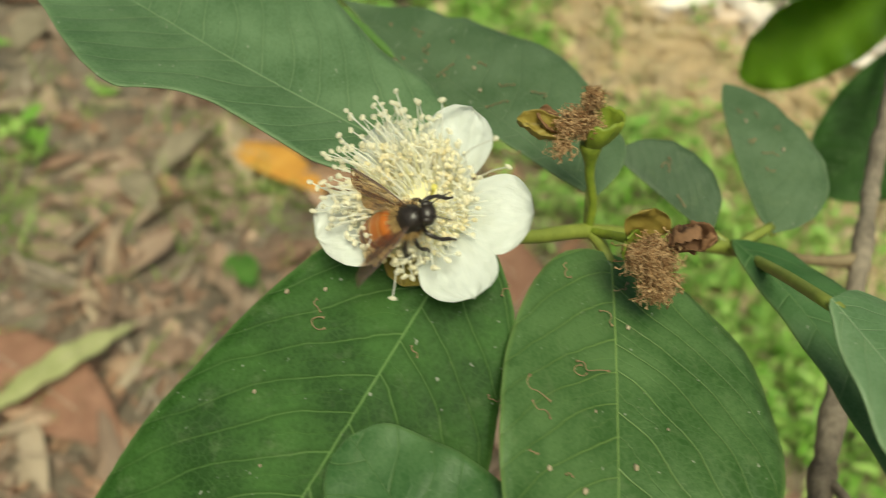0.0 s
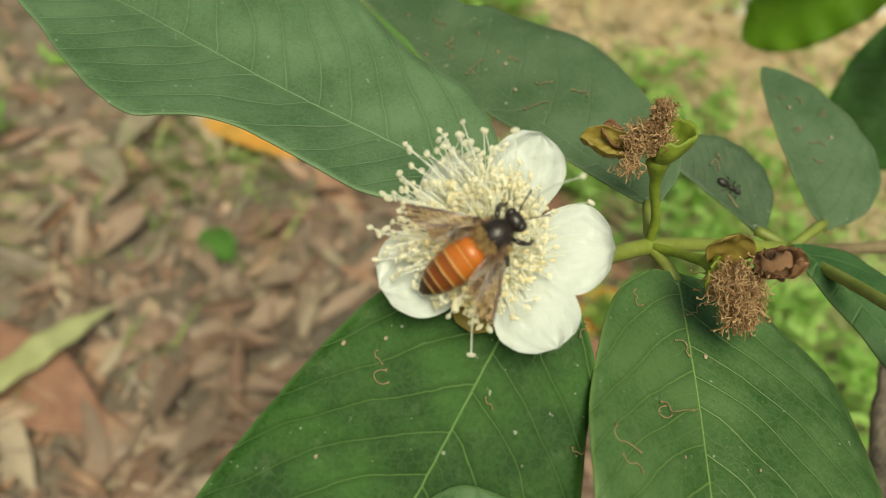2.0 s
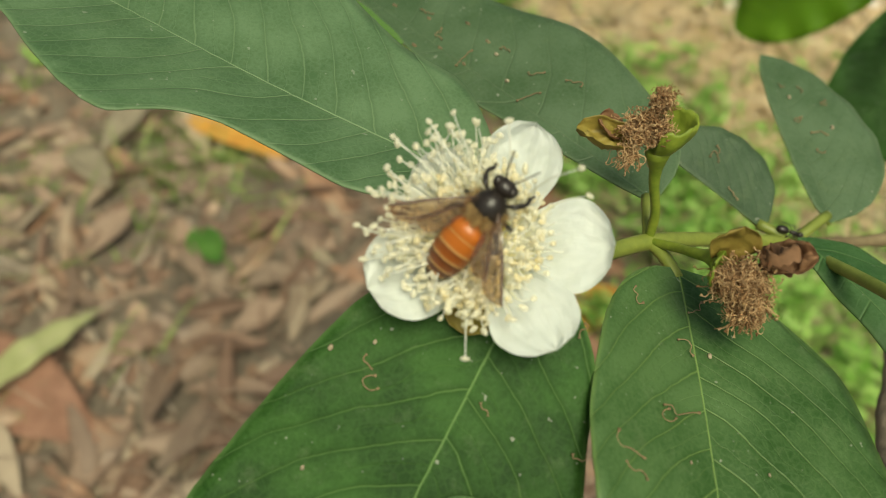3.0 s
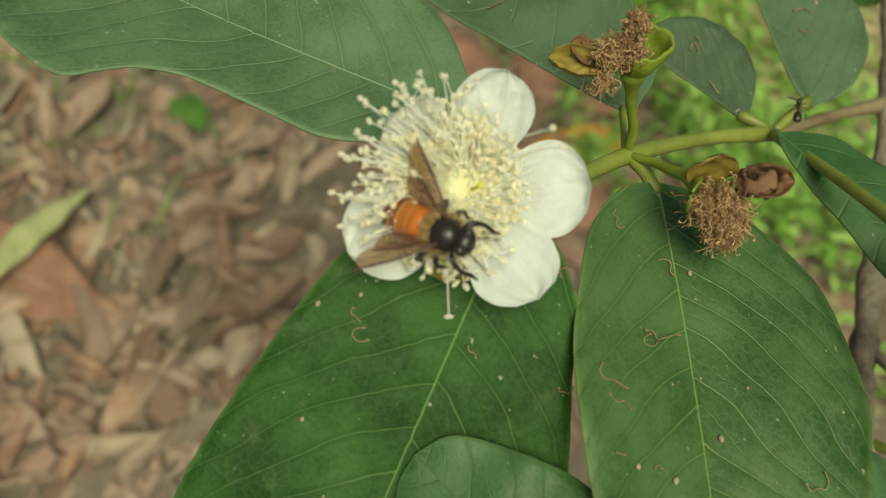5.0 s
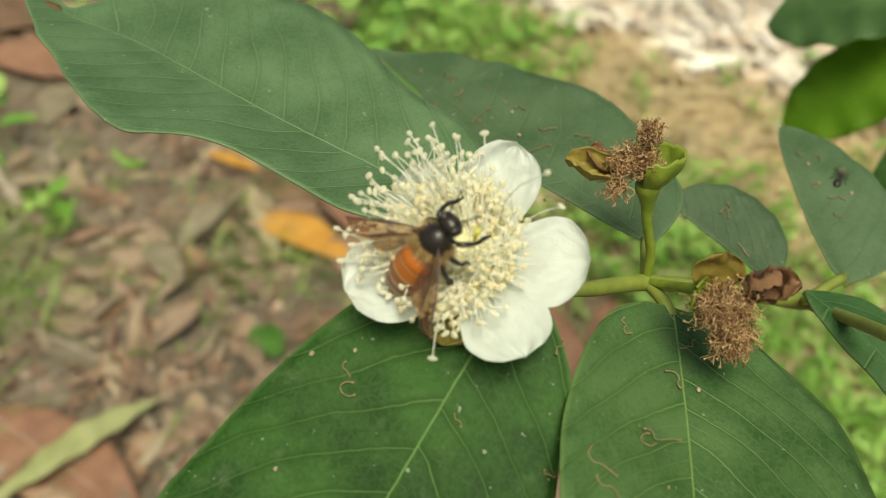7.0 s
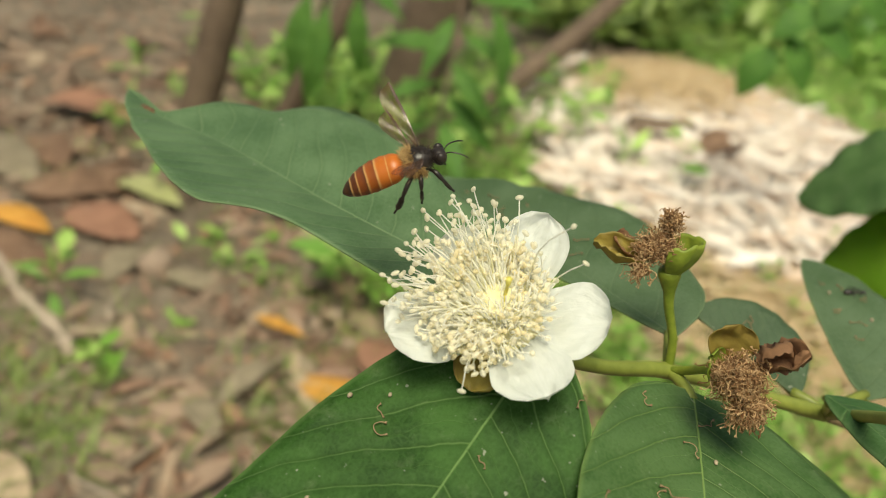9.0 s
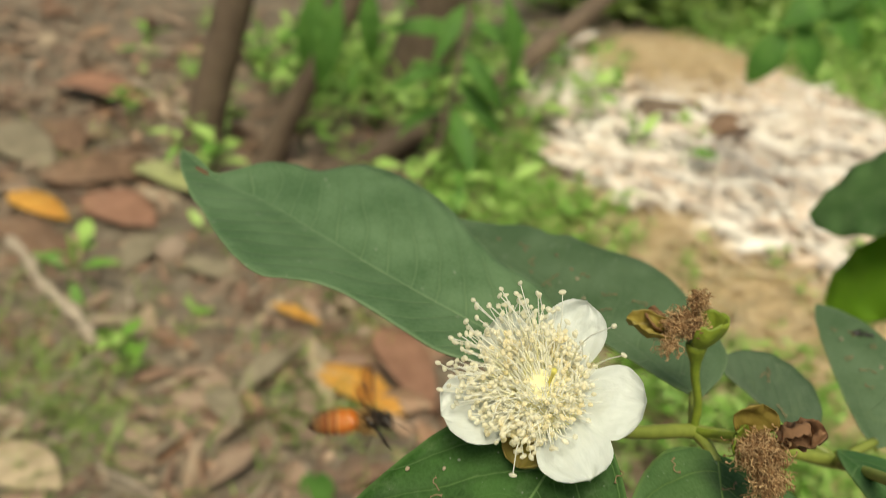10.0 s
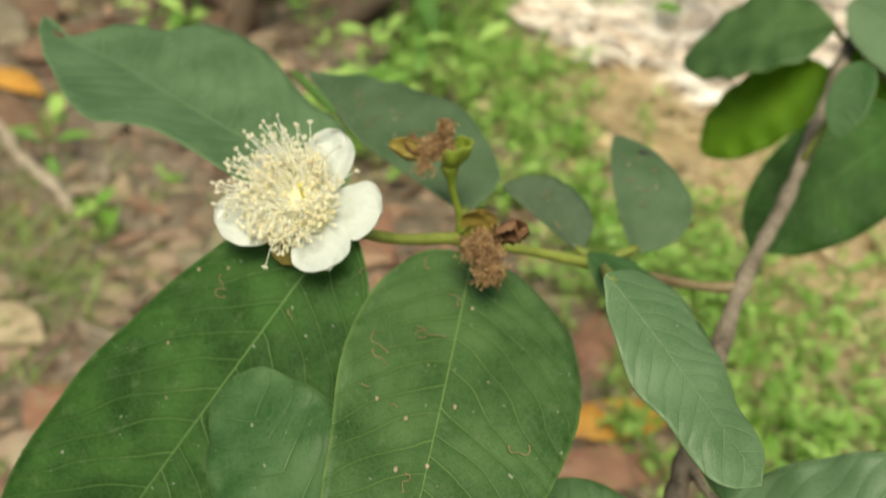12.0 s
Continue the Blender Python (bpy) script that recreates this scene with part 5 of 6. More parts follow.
ANT_ROWS = [
    (0, (0.0423, 0.1774, 0.3732), (0.9, -0.2, 0.1), (-0.224, -0.094, 0.97)),
    (0.5, (0.0458, 0.1755, 0.3738), (0.9, -0.2, 0.1), (-0.224, -0.094, 0.97)),
    (1, (0.0453, 0.1751, 0.3737), (0.9, -0.2, 0.1), (-0.224, -0.094, 0.97)),
    (1.5, (0.0570, 0.1810, 0.3616), (0.9, -0.35, -0.3), (0.094, -0.495, 0.864)),
    (2, (0.0660, 0.1768, 0.3583), (0.9, -0.4, -0.35), (0.094, -0.495, 0.864)),
    (2.5, (0.0728, 0.1726, 0.3552), (0.85, -0.5, -0.35), (0.094, -0.495, 0.864)),
    (3.2, (0.0790, 0.1655, 0.3524), (0.9, -0.1, -0.1), (0, -0.3, 0.95)),
    (4.6, (0.0820, 0.1660, 0.3520), (0.8, 0.5, 0.1), (0, -0.25, 0.96)),
    (5, (0.0850, 0.1690, 0.3524), (0.4, 0.9, 0.2), (-0.021, -0.22, 0.975)),
    (5.5, (0.0868, 0.1743, 0.3534), (0.3, 0.9, 0.2), (-0.021, -0.22, 0.975)),
    (6, (0.0915, 0.1783, 0.3544), (0.25, 0.9, 0.2), (-0.021, -0.22, 0.975)),
    (6.5, (0.0928, 0.1917, 0.3575), (0.25, 0.9, 0.2), (-0.021, -0.22, 0.975)),
    (7, (0.0951, 0.1981, 0.3591), (0.5, 0.8, 0.2), (-0.021, -0.22, 0.975)),
    (7.5, (0.0955, 0.2000, 0.3595), (0.7, 0.6, 0.15), (-0.021, -0.22, 0.975)),
    (12, (0.0951, 0.2075, 0.3608), (0.9, -0.2, -0.1), (-0.021, -0.22, 0.975)),
]


# ---- the ant on the leaves ----
ant = thing("ant", "small dark ant walking over the leaves", "ant")


def build_ant():
    for name, x, r in (("head", 0.0022, (0.0007, 0.0006, 0.0005)), ("thorax", 0.0007, (0.001, 0.00045, 0.00045)), ("abdomen", -0.0017, (0.0014, 0.0009, 0.0008))):
        v, f, t = ball((x, 0, 0.0008), r, 8, 10)
        part(name, mesh_of(name, v, f, BEE_BLACK, t), ant)
    for s in (-1, 1):
        for k in (-1, 0, 1):
            pts = [(0.0006 + k * 0.0004, s * 0.0003, 0.0008), (0.0006 + k * 0.0012, s * 0.0012, 0.0014), (0.0006 + k * 0.0022, s * 0.0022, 0.0)]
            v, f, t = tube(smooth_path(pts, 8), [0.0001] * 8, 5)
            part("leg", mesh_of("leg", v, f, BEE_BLACK, t), ant)


build_ant()

# ---- ground litter ----
CURLED = [blade("fallen_leaf", 0.085, 0.017, DRY, bow=b, fold=fo, wave=0.03, seed=k, curl=c, nu=20, nv=4, thick=0.0004, left=LANCE if k % 2 else OVAL, right=LANCE if k % 2 else OVAL, twist=tw)
          for k, (b, fo, c, tw) in enumerate(((0.06, 0.3, 0.2, 0.3), (0.1, -0.2, 0.4, -0.4), (-0.03, 0.5, -0.3, 0.6), (0.13, 0.1, 0.6, 0.1), (0.03, 0.7, -0.2, -0.5), (0.05, -0.3, 0.5, 0.8)))]


def fallen(foot, tip, width, mat, label, lift=0.006, **shape):
    """One particular fallen leaf between two spots on the ground."""
    a = Vector((*foot, ground_z(*foot) + lift))
    b = Vector((*tip, ground_z(*tip) + lift))
    n = (b - a).length
    ob = thing("fallen_leaf", label, "leaf", basis(a, b - a, (0, -0.15, 1)), "fallen leaves")
    part("blade", blade("blade", n, width, mat, nu=24, nv=5, thick=0.0005, **shape), ob)
    part("midrib", midrib(n, shape.get("bow", 0.0), 0.0, 0.0007, WOOD), ob)
    v, f, t = tube(smooth_path([(-0.012, 0.002, 0.0), (-0.005, 0.0, -0.0006), (0.002, 0, -0.0004)], 6), [0.0009] * 6, 6)
    part("leaf_stalk", mesh_of("leaf_stalk", v, f, WOOD, t), ob)
    return ob


BROWN_LEAF = dict(wave=0.012, waves=1.7)
fallen((-0.587, 1.209), (-0.443, 1.178), 0.026, FALLEN_PINK, "large reddish-brown curled fallen leaf", lift=0.012, bow=0.1, fold=0.25, seed=4, **BROWN_LEAF)
fallen((-0.553, 1.1), (-0.465, 0.996), 0.03, FALLEN_BROWN, "tan-brown fallen leaf on the soil", bow=0.06, seed=9, **BROWN_LEAF)
fallen((-0.6, 1.06), (-0.475, 0.944), 0.032, FALLEN_DULL, "large dull greenish-brown fallen leaf", bow=0.07, seed=10, **BROWN_LEAF)
fallen((-0.487, 0.925), (-0.377, 0.968), 0.03, FALLEN_BROWN, "large brown fallen leaf on the litter", lift=0.008, bow=0.09, seed=20, **BROWN_LEAF)
fallen((-0.421, 0.9), (-0.327, 0.856), 0.03, FALLEN_PINK, "reddish-brown fallen leaf on the litter", lift=0.008, bow=0.07, seed=21, **BROWN_LEAF)
fallen((-0.4, 1.02), (-0.43, 0.93), 0.024, FALLEN_BROWN, "brown fallen leaf on the litter", bow=0.1, seed=22, **BROWN_LEAF)
fallen((-0.497, 0.879), (-0.409, 0.831), 0.017, FALLEN_ORANGE, "orange-brown curled fallen leaf", lift=0.012, bow=0.1, fold=-0.3, seed=5)
fallen((-0.488, 0.833), (-0.373, 0.756), 0.022, FALLEN_BROWN, "brown curled fallen leaf", bow=0.08, fold=-0.2, seed=23, **BROWN_LEAF)
fallen((-0.395, 0.98), (-0.301, 0.924), 0.018, FALLEN_YELLOW, "yellow-green fallen leaf on the soil", lift=0.012, bow=0.1, seed=3, **BROWN_LEAF)
fallen((-0.26, 0.42), (-0.14, 0.335), 0.028, FALLEN_PINK, "reddish-brown fallen leaf on the soil", bow=0.03, seed=6, **BROWN_LEAF)
fallen((-0.15, 0.43), (-0.235, 0.333), 0.0095, FALLEN_YELLOW, "pale yellow-green curved fallen leaf", lift=0.012, bow=0.08, wave=0.012, seed=7, left=LANCE, right=LANCE)
fallen((-0.326, 0.843), (-0.326, 0.759), 0.018, FALLEN_DULL, "grey-brown fallen leaf beside the stone", bow=0.06, seed=24, **BROWN_LEAF)
fallen((-0.281, 0.797), (-0.212, 0.76), 0.014, FALLEN_DULL, "grey-brown fallen leaf on the soil", bow=0.06, seed=25, **BROWN_LEAF)
fallen((-0.118, 0.64), (-0.034, 0.58), 0.017, FALLEN_ORANGE, "orange fallen leaf on the soil", bow=0.08, seed=1, **BROWN_LEAF)
fallen((-0.132, 0.691), (-0.089, 0.566), 0.0085, FALLEN_TAN, "tan strip-like fallen leaf", lift=0.003, bow=0.03, wave=0.012, seed=2, left=LANCE, right=LANCE)
fallen((-0.071, 0.706), (-0.011, 0.588), 0.021, FALLEN_PINK, "reddish-brown fallen leaf on the soil", bow=0.06, fold=0.15, seed=8, **BROWN_LEAF)
fallen((-0.097, 0.69), (-0.074, 0.625), 0.017, FALLEN_BROWN, "brown fallen leaf on the soil", bow=0.05, seed=14, **BROWN_LEAF)
fallen((-0.176, 0.726), (-0.12, 0.697), 0.007, FALLEN_ORANGE, "narrow orange fallen leaf", bow=0.06, seed=26, left=LANCE, right=LANCE)
fallen((-0.335, 0.5), (-0.265, 0.464), 0.02, FALLEN_TAN, "tan fallen leaf on the soil", bow=0.06, seed=11, **BROWN_LEAF)
fallen((-0.2, 0.6), (-0.16, 0.545), 0.012, FALLEN_DULL, "grey-brown curled fallen leaf", bow=0.08, fold=0.3, seed=27, **BROWN_LEAF)
fallen((-0.14, 0.66), (-0.175, 0.59), 0.011, FALLEN_DULL, "grey-brown curled fallen leaf", bow=0.1, fold=0.3, seed=28, **BROWN_LEAF)
fallen((0.12, 0.41), (0.21, 0.43), 0.017, FALLEN_ORANGE, "orange-brown fallen leaf on the soil", bow=0.06, seed=12, **BROWN_LEAF)
fallen((0.11, 0.37), (0.2, 0.385), 0.018, FALLEN_PINK, "reddish-brown fallen leaf on the soil", bow=0.05, seed=13, **BROWN_LEAF)
fallen((0.06, 0.55), (0.14, 0.445), 0.026, FALLEN_PINK, "reddish-brown fallen leaf on the soil", bow=0.05, seed=15, **BROWN_LEAF)
fallen((0.15, 0.47), (0.17, 0.55), 0.018, FALLEN_PINK, "reddish-brown fallen leaf on the soil", bow=0.05, seed=16, **BROWN_LEAF)
fallen((-0.1, 0.505), (-0.08, 0.47), 0.012, LEAF_LONG, "green fallen leaf on the soil", bow=0.06, seed=17)
fallen((0.3, 1.1), (0.37, 1.14), 0.024, FALLEN_BROWN, "dark brown curled leaf on the pale heap", lift=0.03, bow=0.1, fold=0.4, seed=19)
fallen((0.33, 1.33), (0.38, 1.32), 0.016, FALLEN_BROWN, "dark brown curled leaf on the pale heap", lift=0.03, bow=0.1, fold=0.3, seed=18)

def bare(x, y, rng):
    """True where the soil lies open."""
    return x < -0.22 + 0.03 * noise.noise((x * 8, y * 8, 0)) and 0.42 < y < 0.86 and rng.random() < 0.75


rng = random.Random(11)
for k in range(270):
    x, y = rng.uniform(-0.8, 0.3), 0.28 + 1.3 * rng.random() ** 1.5
    if (x > 0.1 and rng.random() < 0.6) or bare(x, y, rng):
        continue
    size = rng.uniform(0.3, 0.9) * (1.0 if y > 0.9 else 0.75)
    m = pose(x, y, ground_z(x, y) + 0.004 * size, rng.uniform(-18, 18), rng.uniform(-18, 18), rng.uniform(0, 360))
    ob = thing("fallen_leaf", "dry brown fallen leaf on the soil", "leaf", m, "fallen leaves", data=CURLED[k % 6])
    ob.scale = (size, size * rng.uniform(0.7, 1.2), size)


def litter_bits():
    """Crumbled leaf pieces and chips all over the soil."""
    rng = random.Random(21)
    soup = Soup()
    for k in range(17000):
        x, y = rng.uniform(-1.0, 0.6), 0.22 + 1.7 * rng.random() ** 1.6
        s = 0.0018 + 0.014 * rng.random() ** 2.8
        w = s * rng.uniform(0.25, 0.7)
        h = ground_z(x, y) + 0.001
        m = Matrix.Translation((x, y, h)) @ pose(0, 0, 0, rng.uniform(-25, 25), rng.uniform(-25, 25), rng.uniform(0, 360))
        a, b = rng.uniform(0.1, 0.5) * w, rng.uniform(-0.3, 0.4) * w
        pts = [(-s, -w * 0.5, a), (-s * 0.3, -w, 0), (s * 0.5, -w * 0.9, b), (s, 0, a), (s * 0.4, w, b), (-s * 0.5, w * 0.8, 0), (0, 0, -0.15 * w)]
        soup.add([m @ Vector(p) for p in pts], [(6, i, (i + 1) % 6) for i in range(6)])
    # thin dry stalks and leaf ribs among them
    for k in range(1500):
        x, y = rng.uniform(-0.9, 0.5), 0.24 + 1.5 * rng.random() ** 1.5
        n, a, bend = rng.uniform(0.015, 0.07), rng.uniform(0, 6.28), rng.gauss(0, 0.12)
        z = ground_z(x, y) + rng.uniform(0.003, 0.012)
        along, across, rise = Vector((math.cos(a), math.sin(a), 0)), Vector((-math.sin(a), math.cos(a), 0)), rng.uniform(-0.1, 0.25)
        path = [Vector((x, y, z)) + along * n * u + across * bend * n * (0.25 - u * u) * 4 + Vector((0, 0, rise * n * (0.25 - u * u))) for u in (-0.5, -0.2, 0.15, 0.5)]
        r = rng.uniform(0.0004, 0.0011)
        v, f, _ = tube(path, [r, r, r * 0.9, r * 0.6], 4)
        soup.add(v, f)
    return soup.mesh("leaf_litter", DRY_BITS, False)


tagged(new("leaf_litter", litter_bits()), "crumbled dry leaves and chips strewn on the soil", "leaf litter", kind="stuff")


def curled_leaves():
    """Half-buried curled dry leaves too many to count."""
    rng = random.Random(23)
    soup = Soup()
    for k in range(1700):
        x, y = rng.uniform(-0.8, 0.2), 0.25 + 1.25 * rng.random() ** 1.4
        if bare(x, y, rng):
            continue
        n, w = rng.uniform(0.018, 0.07), rng.uniform(0.004, 0.012)
        m = Matrix.Translation((x, y, ground_z(x, y) + rng.uniform(0.0005, 0.006))) @ pose(0, 0, 0, rng.uniform(-40, 40), rng.uniform(-14, 14), rng.uniform(0, 360))
        bend, roll, side = rng.uniform(-0.15, 0.3), rng.uniform(-0.7, 1.0), rng.uniform(-0.25, 0.25)
        v, f = [], []
        for i in range(7):
            u = i / 6
            half = w * math.sin(math.pi * (0.06 + 0.9 * u)) * rng.uniform(0.85, 1.1)
            for s in (-1, -0.5, 0, 0.5, 1):
                v.append(m @ Vector((n * (u - 0.5), half * s + side * n * u * (1 - u), bend * n * 4 * u * (1 - u) * 0.25 + roll * half * s * s)))
        for i in range(6):
            for j in range(4):
                f.append((i * 5 + j, i * 5 + j + 1, i * 5 + j + 6, i * 5 + j + 5))
        soup.add(v, f)
    return soup.mesh("curled_dry_leaves", DRY_BITS)


tagged(new("curled_dry_leaves", curled_leaves()), "curled dry brown leaves half buried in the soil", "leaf litter", kind="stuff")


def sticks():
    rng = random.Random(31)
    soup = Soup()
    for k in range(420):
        x, y = rng.uniform(-1.0, 0.5), 0.25 + 1.7 * rng.random() ** 1.2
        a, n = rng.uniform(0, 6.28), rng.uniform(0.01, 0.05)
        pts = []
        for i in range(5):
            pts.append((x, y, ground_z(x, y) + rng.uniform(0.001, 0.006)))
            a += rng.uniform(-0.35, 0.35)
            x, y = x + math.cos(a) * n / 2, y + math.sin(a) * n / 2
        r = rng.uniform(0.0005, 0.0014)
        soup.add(*tube(pts, [r, r, r * 0.9, r * 0.8, r * 0.6], 5))
    return soup.mesh("twig_litter", WOOD)


tagged(new("twig_litter", sticks()), "thin dry twigs and stalks lying on the soil", "twigs", kind="stuff")


def stick(name, a, b, r, label):
    pts = [(a[0] + (b[0] - a[0]) * k / 5 + 0.004 * math.sin(k * 2.1), a[1] + (b[1] - a[1]) * k / 5, 0) for k in range(6)]
    pts = [(x, y, ground_z(x, y) + r) for x, y, z in pts]
    v, f, t = tube(smooth_path(pts, 18), [r * (0.8 + 0.3 * math.sin(k * 1.7)) for k in range(18)], 8)
    thing(name, label, "stick", data=mesh_of(name, v, f, WOOD, t))


stick("stick", (-0.455, 0.79), (-0.308, 0.64), 0.0075, "grey weathered stick lying on the soil")
stick("stick", (-0.334, 0.517), (-0.301, 0.674), 0.0024, "thin brown twig lying on the soil")
stick("stick", (-0.301, 0.674), (-0.312, 0.791), 0.0022, "thin brown twig lying on the soil")
stick("stick", (-0.31, 0.69), (-0.26, 0.62), 0.0022, "thin brown twig lying on the soil")
stick("stick", (-0.5, 1.28), (-0.36, 1.13), 0.005, "brown fallen branch lying on the soil")
stick("stick", (-0.66, 1.3), (-0.62, 1.2), 0.004, "pale dry twig lying on the soil")


def stones():
    rng = random.Random(41)
    for x, y, s in [(-0.295, 0.812, 0.021)] + [(rng.uniform(-0.7, 0.1), rng.uniform(0.3, 1.3), rng.uniform(0.003, 0.009)) for k in range(60)]:
        v, f, t = ball((0, 0, 0), (s, s * rng.uniform(0.6, 0.9), s * rng.uniform(0.5, 0.75)), 7, 10)
        v = [Vector(p) * (1 + 0.25 * noise.noise(Vector(p) / s * 1.3 + Vector((x * 50, y * 50, 0)))) for p in v]
        thing("stone", "brown earthy stone on the soil" if s > 0.02 else "small brown pebble on the soil", "stone", pose(x, y, ground_z(x, y) + s * 0.25, 0, 0, rng.uniform(0, 360)), "stones", data=mesh_of("stone", v, f, STONE, t))


stones()


FRONT = (0.1, 0.125, 0.15, 0.195, 0.26, 0.31, 0.37, 0.6), (1.16, 1.07, 0.99, 0.935, 0.905, 0.845, 0.815, 0.77)


def heap():
    """A heap of bleached leaf strips."""
    rng = random.Random(51)
    soup = Soup()
    for k in range(11000):
        x, y = (rng.gauss(0.36, 0.2), rng.gauss(1.24, 0.29)) if k % 2 else (rng.uniform(0.1, 0.8), rng.uniform(0.7, 1.5))
        d = ((x - 0.36 - 0.25 * (y - 1.28)) / 0.39) ** 2 + ((y - 1.24) / 0.6) ** 2
        if d > 1 or y < np.interp(x, FRONT[0], FRONT[1]) + 0.02 * math.sin(x * 60) or (x < 0.12 and y < 1.3) or (x > 0.2 and y > 1.43 + 0.04 * math.sin(x * 30)) or x > 0.4 + (1.6 - y) * 0.75:
            continue
        n, w = rng.uniform(0.025, 0.1), rng.uniform(0.0025, 0.0085)
        a = rng.gauss(-0.8, 0.9)
        m = Matrix.Translation((x, y, ground_z(x, y) + rng.uniform(0.0, 0.03))) @ pose(0, 0, 0, rng.uniform(-45, 45), rng.uniform(-16, 16), math.degrees(a))
        bend = rng.uniform(-0.3, 0.4)
        v, f = [], []
        for i in range(5):
            u = i / 4 - 0.5
            half = w * (1 - 1.4 * u * u) * (0.7 + 0.3 * rng.random())
            for s in (-1, 0, 1):
                v.append(m @ Vector((n * u, half * s, bend * n * (0.25 - u * u) + (0.5 * half if s == 0 else 0))))
        for i in range(4):
            for j in range(2):
                f.append((i * 3 + j, i * 3 + j + 1, i * 3 + j + 4, i * 3 + j + 3))
        soup.add(v, f)
    return soup.mesh("dry_leaf_heap", PALE_BITS)


def strips():
    """Bleached leaf strips lying loose beside the heap."""
    rng = random.Random(55)
    soup = Soup()
    for k in range(480):
        x, y = rng.gauss(0.38, 0.12), rng.gauss(0.82, 0.1)
        n, w, a, bend = rng.uniform(0.015, 0.05), rng.uniform(0.002, 0.005), rng.uniform(0, 360), rng.uniform(-0.2, 0.4)
        m = Matrix.Translation((x, y, ground_z(x, y) + rng.uniform(0.001, 0.008))) @ pose(0, 0, 0, rng.uniform(-30, 30), rng.uniform(-12, 12), a)
        v = [m @ Vector((n * (i / 4 - 0.5), w * s * (1 - abs(i / 2 - 1) ** 3 * 0.8), bend * n * (0.25 - (i / 4 - 0.5) ** 2) + (0.4 * w if s == 0 else 0))) for i in range(5) for s in (-1, 0, 1)]
        soup.add(v, [(i * 3 + j, i * 3 + j + 1, i * 3 + j + 4, i * 3 + j + 3) for i in range(4) for j in range(2)])
    return soup.mesh("pale_leaf_strips", STRAW)


tagged(new("pale_leaf_strips", strips()), "loose tan leaf strips on the sandy ground", "leaf litter", kind="stuff")
tagged(new("dry_leaf_heap", heap()), "heap of bleached pale dry leaf strips", "leaf heap", kind="stuff")


def straw():
    rng = random.Random(61)
    soup = Soup()
    for cx, cy, sx, sy, count, low in ((0.31, 1.43, 0.11, 0.14, 1900, 0.025), (0.2, 0.92, 0.09, 0.07, 1000, 0.001), (0.38, 0.66, 0.14, 0.13, 1100, 0.001), (0.32, 0.85, 0.13, 0.1, 900, 0.001), (0.3, 0.5, 0.08, 0.08, 250, 0.001)):
        for k in range(count):
            x, y, a = rng.gauss(cx, sx * 0.6), rng.gauss(cy, sy * 0.6), rng.uniform(0, 6.28)
            n, z = rng.uniform(0.02, 0.07), ground_z(x, y) + low + rng.uniform(0.0, 0.02)
            d = Vector((math.cos(a), math.sin(a), rng.uniform(-0.15, 0.15))) * n
            p = Vector((x, y, z))
            soup.add(*tube([p - d / 2, p + Vector((0, 0, n * 0.1)), p + d / 2], [0.0006, 0.0008, 0.0005], 4))
    return soup.mesh("straw", STRAW)


tagged(new("straw", straw()), "loose tan straw scattered on the ground", "straw", kind="stuff")


def cut_log():
    """A short cut plant stem with a hollow end."""
    ob = thing("cut_log", "short brown cut plant stem with a hollow end on the heap", "log", basis(Vector((0.225, 1.175, ground_z(0.225, 1.175) + 0.03)), (1, 0.12, 0), (0, 0, 1)))
    v, f, t = tube([(0.012 * k, 0.001 * math.sin(k), 0) for k in range(8)], [0.021, 0.022, 0.021, 0.02, 0.021, 0.02, 0.019, 0.018], 14)
    part("bark", mesh_of("bark", v, f[:-2], BARK, t), ob)
    v, f, t = tube([(0.001, 0, 0), (0.03, 0, 0), (0.083, 0, 0)], [0.0175, 0.017, 0.016], 14)
    part("pith", mesh_of("pith", v, f, STONE, t), ob)


cut_log()


# ---- green undergrowth ----
def leaflet(soup, p, d, up, size, wide):
    m = basis(p, d, up)
    pts = [(0, 0, 0), (size * 0.35, size * wide, size * 0.06), (size * 0.75, size * wide * 0.7, 0), (size, 0, -size * 0.12), (size * 0.75, -size * wide * 0.7, 0), (size * 0.35, -size * wide, size * 0.06), (size * 0.45, 0, -size * 0.03)]
    soup.add([m @ Vector(q) for q in pts], [(6, i, (i + 1) % 6) for i in range(6)])


def weeds(name, mat, spots, seed, size, height, per):
    rng = random.Random(seed)
    soup = Soup()
    for x, y in spots:
        p = Vector((x, y, ground_z(x, y)))
        lean = Vector((rng.gauss(0, 0.35), rng.gauss(0, 0.35), 1)).normalized()
        h = height * rng.uniform(0.5, 1.2)
        soup.add(*tube([p, p + lean * h * 0.5, p + lean * h + Vector((0, 0, -0.1 * h))], [0.0008, 0.0006, 0.0003], 4))
        for k in range(per):
            q = p + lean * h * rng.uniform(0.25, 1.0)
            d = Vector((rng.gauss(0, 1), rng.gauss(0, 1), rng.gauss(0.25, 0.4)))
            leaflet(soup, q + d.normalized() * 0.004, d, (rng.gauss(0, 0.4), rng.gauss(0, 0.4), 1), size * rng.uniform(0.4, 1.8), rng.uniform(0.07, 0.24))
    return tagged(new(name, soup.mesh(name, mat)), kind="stuff")


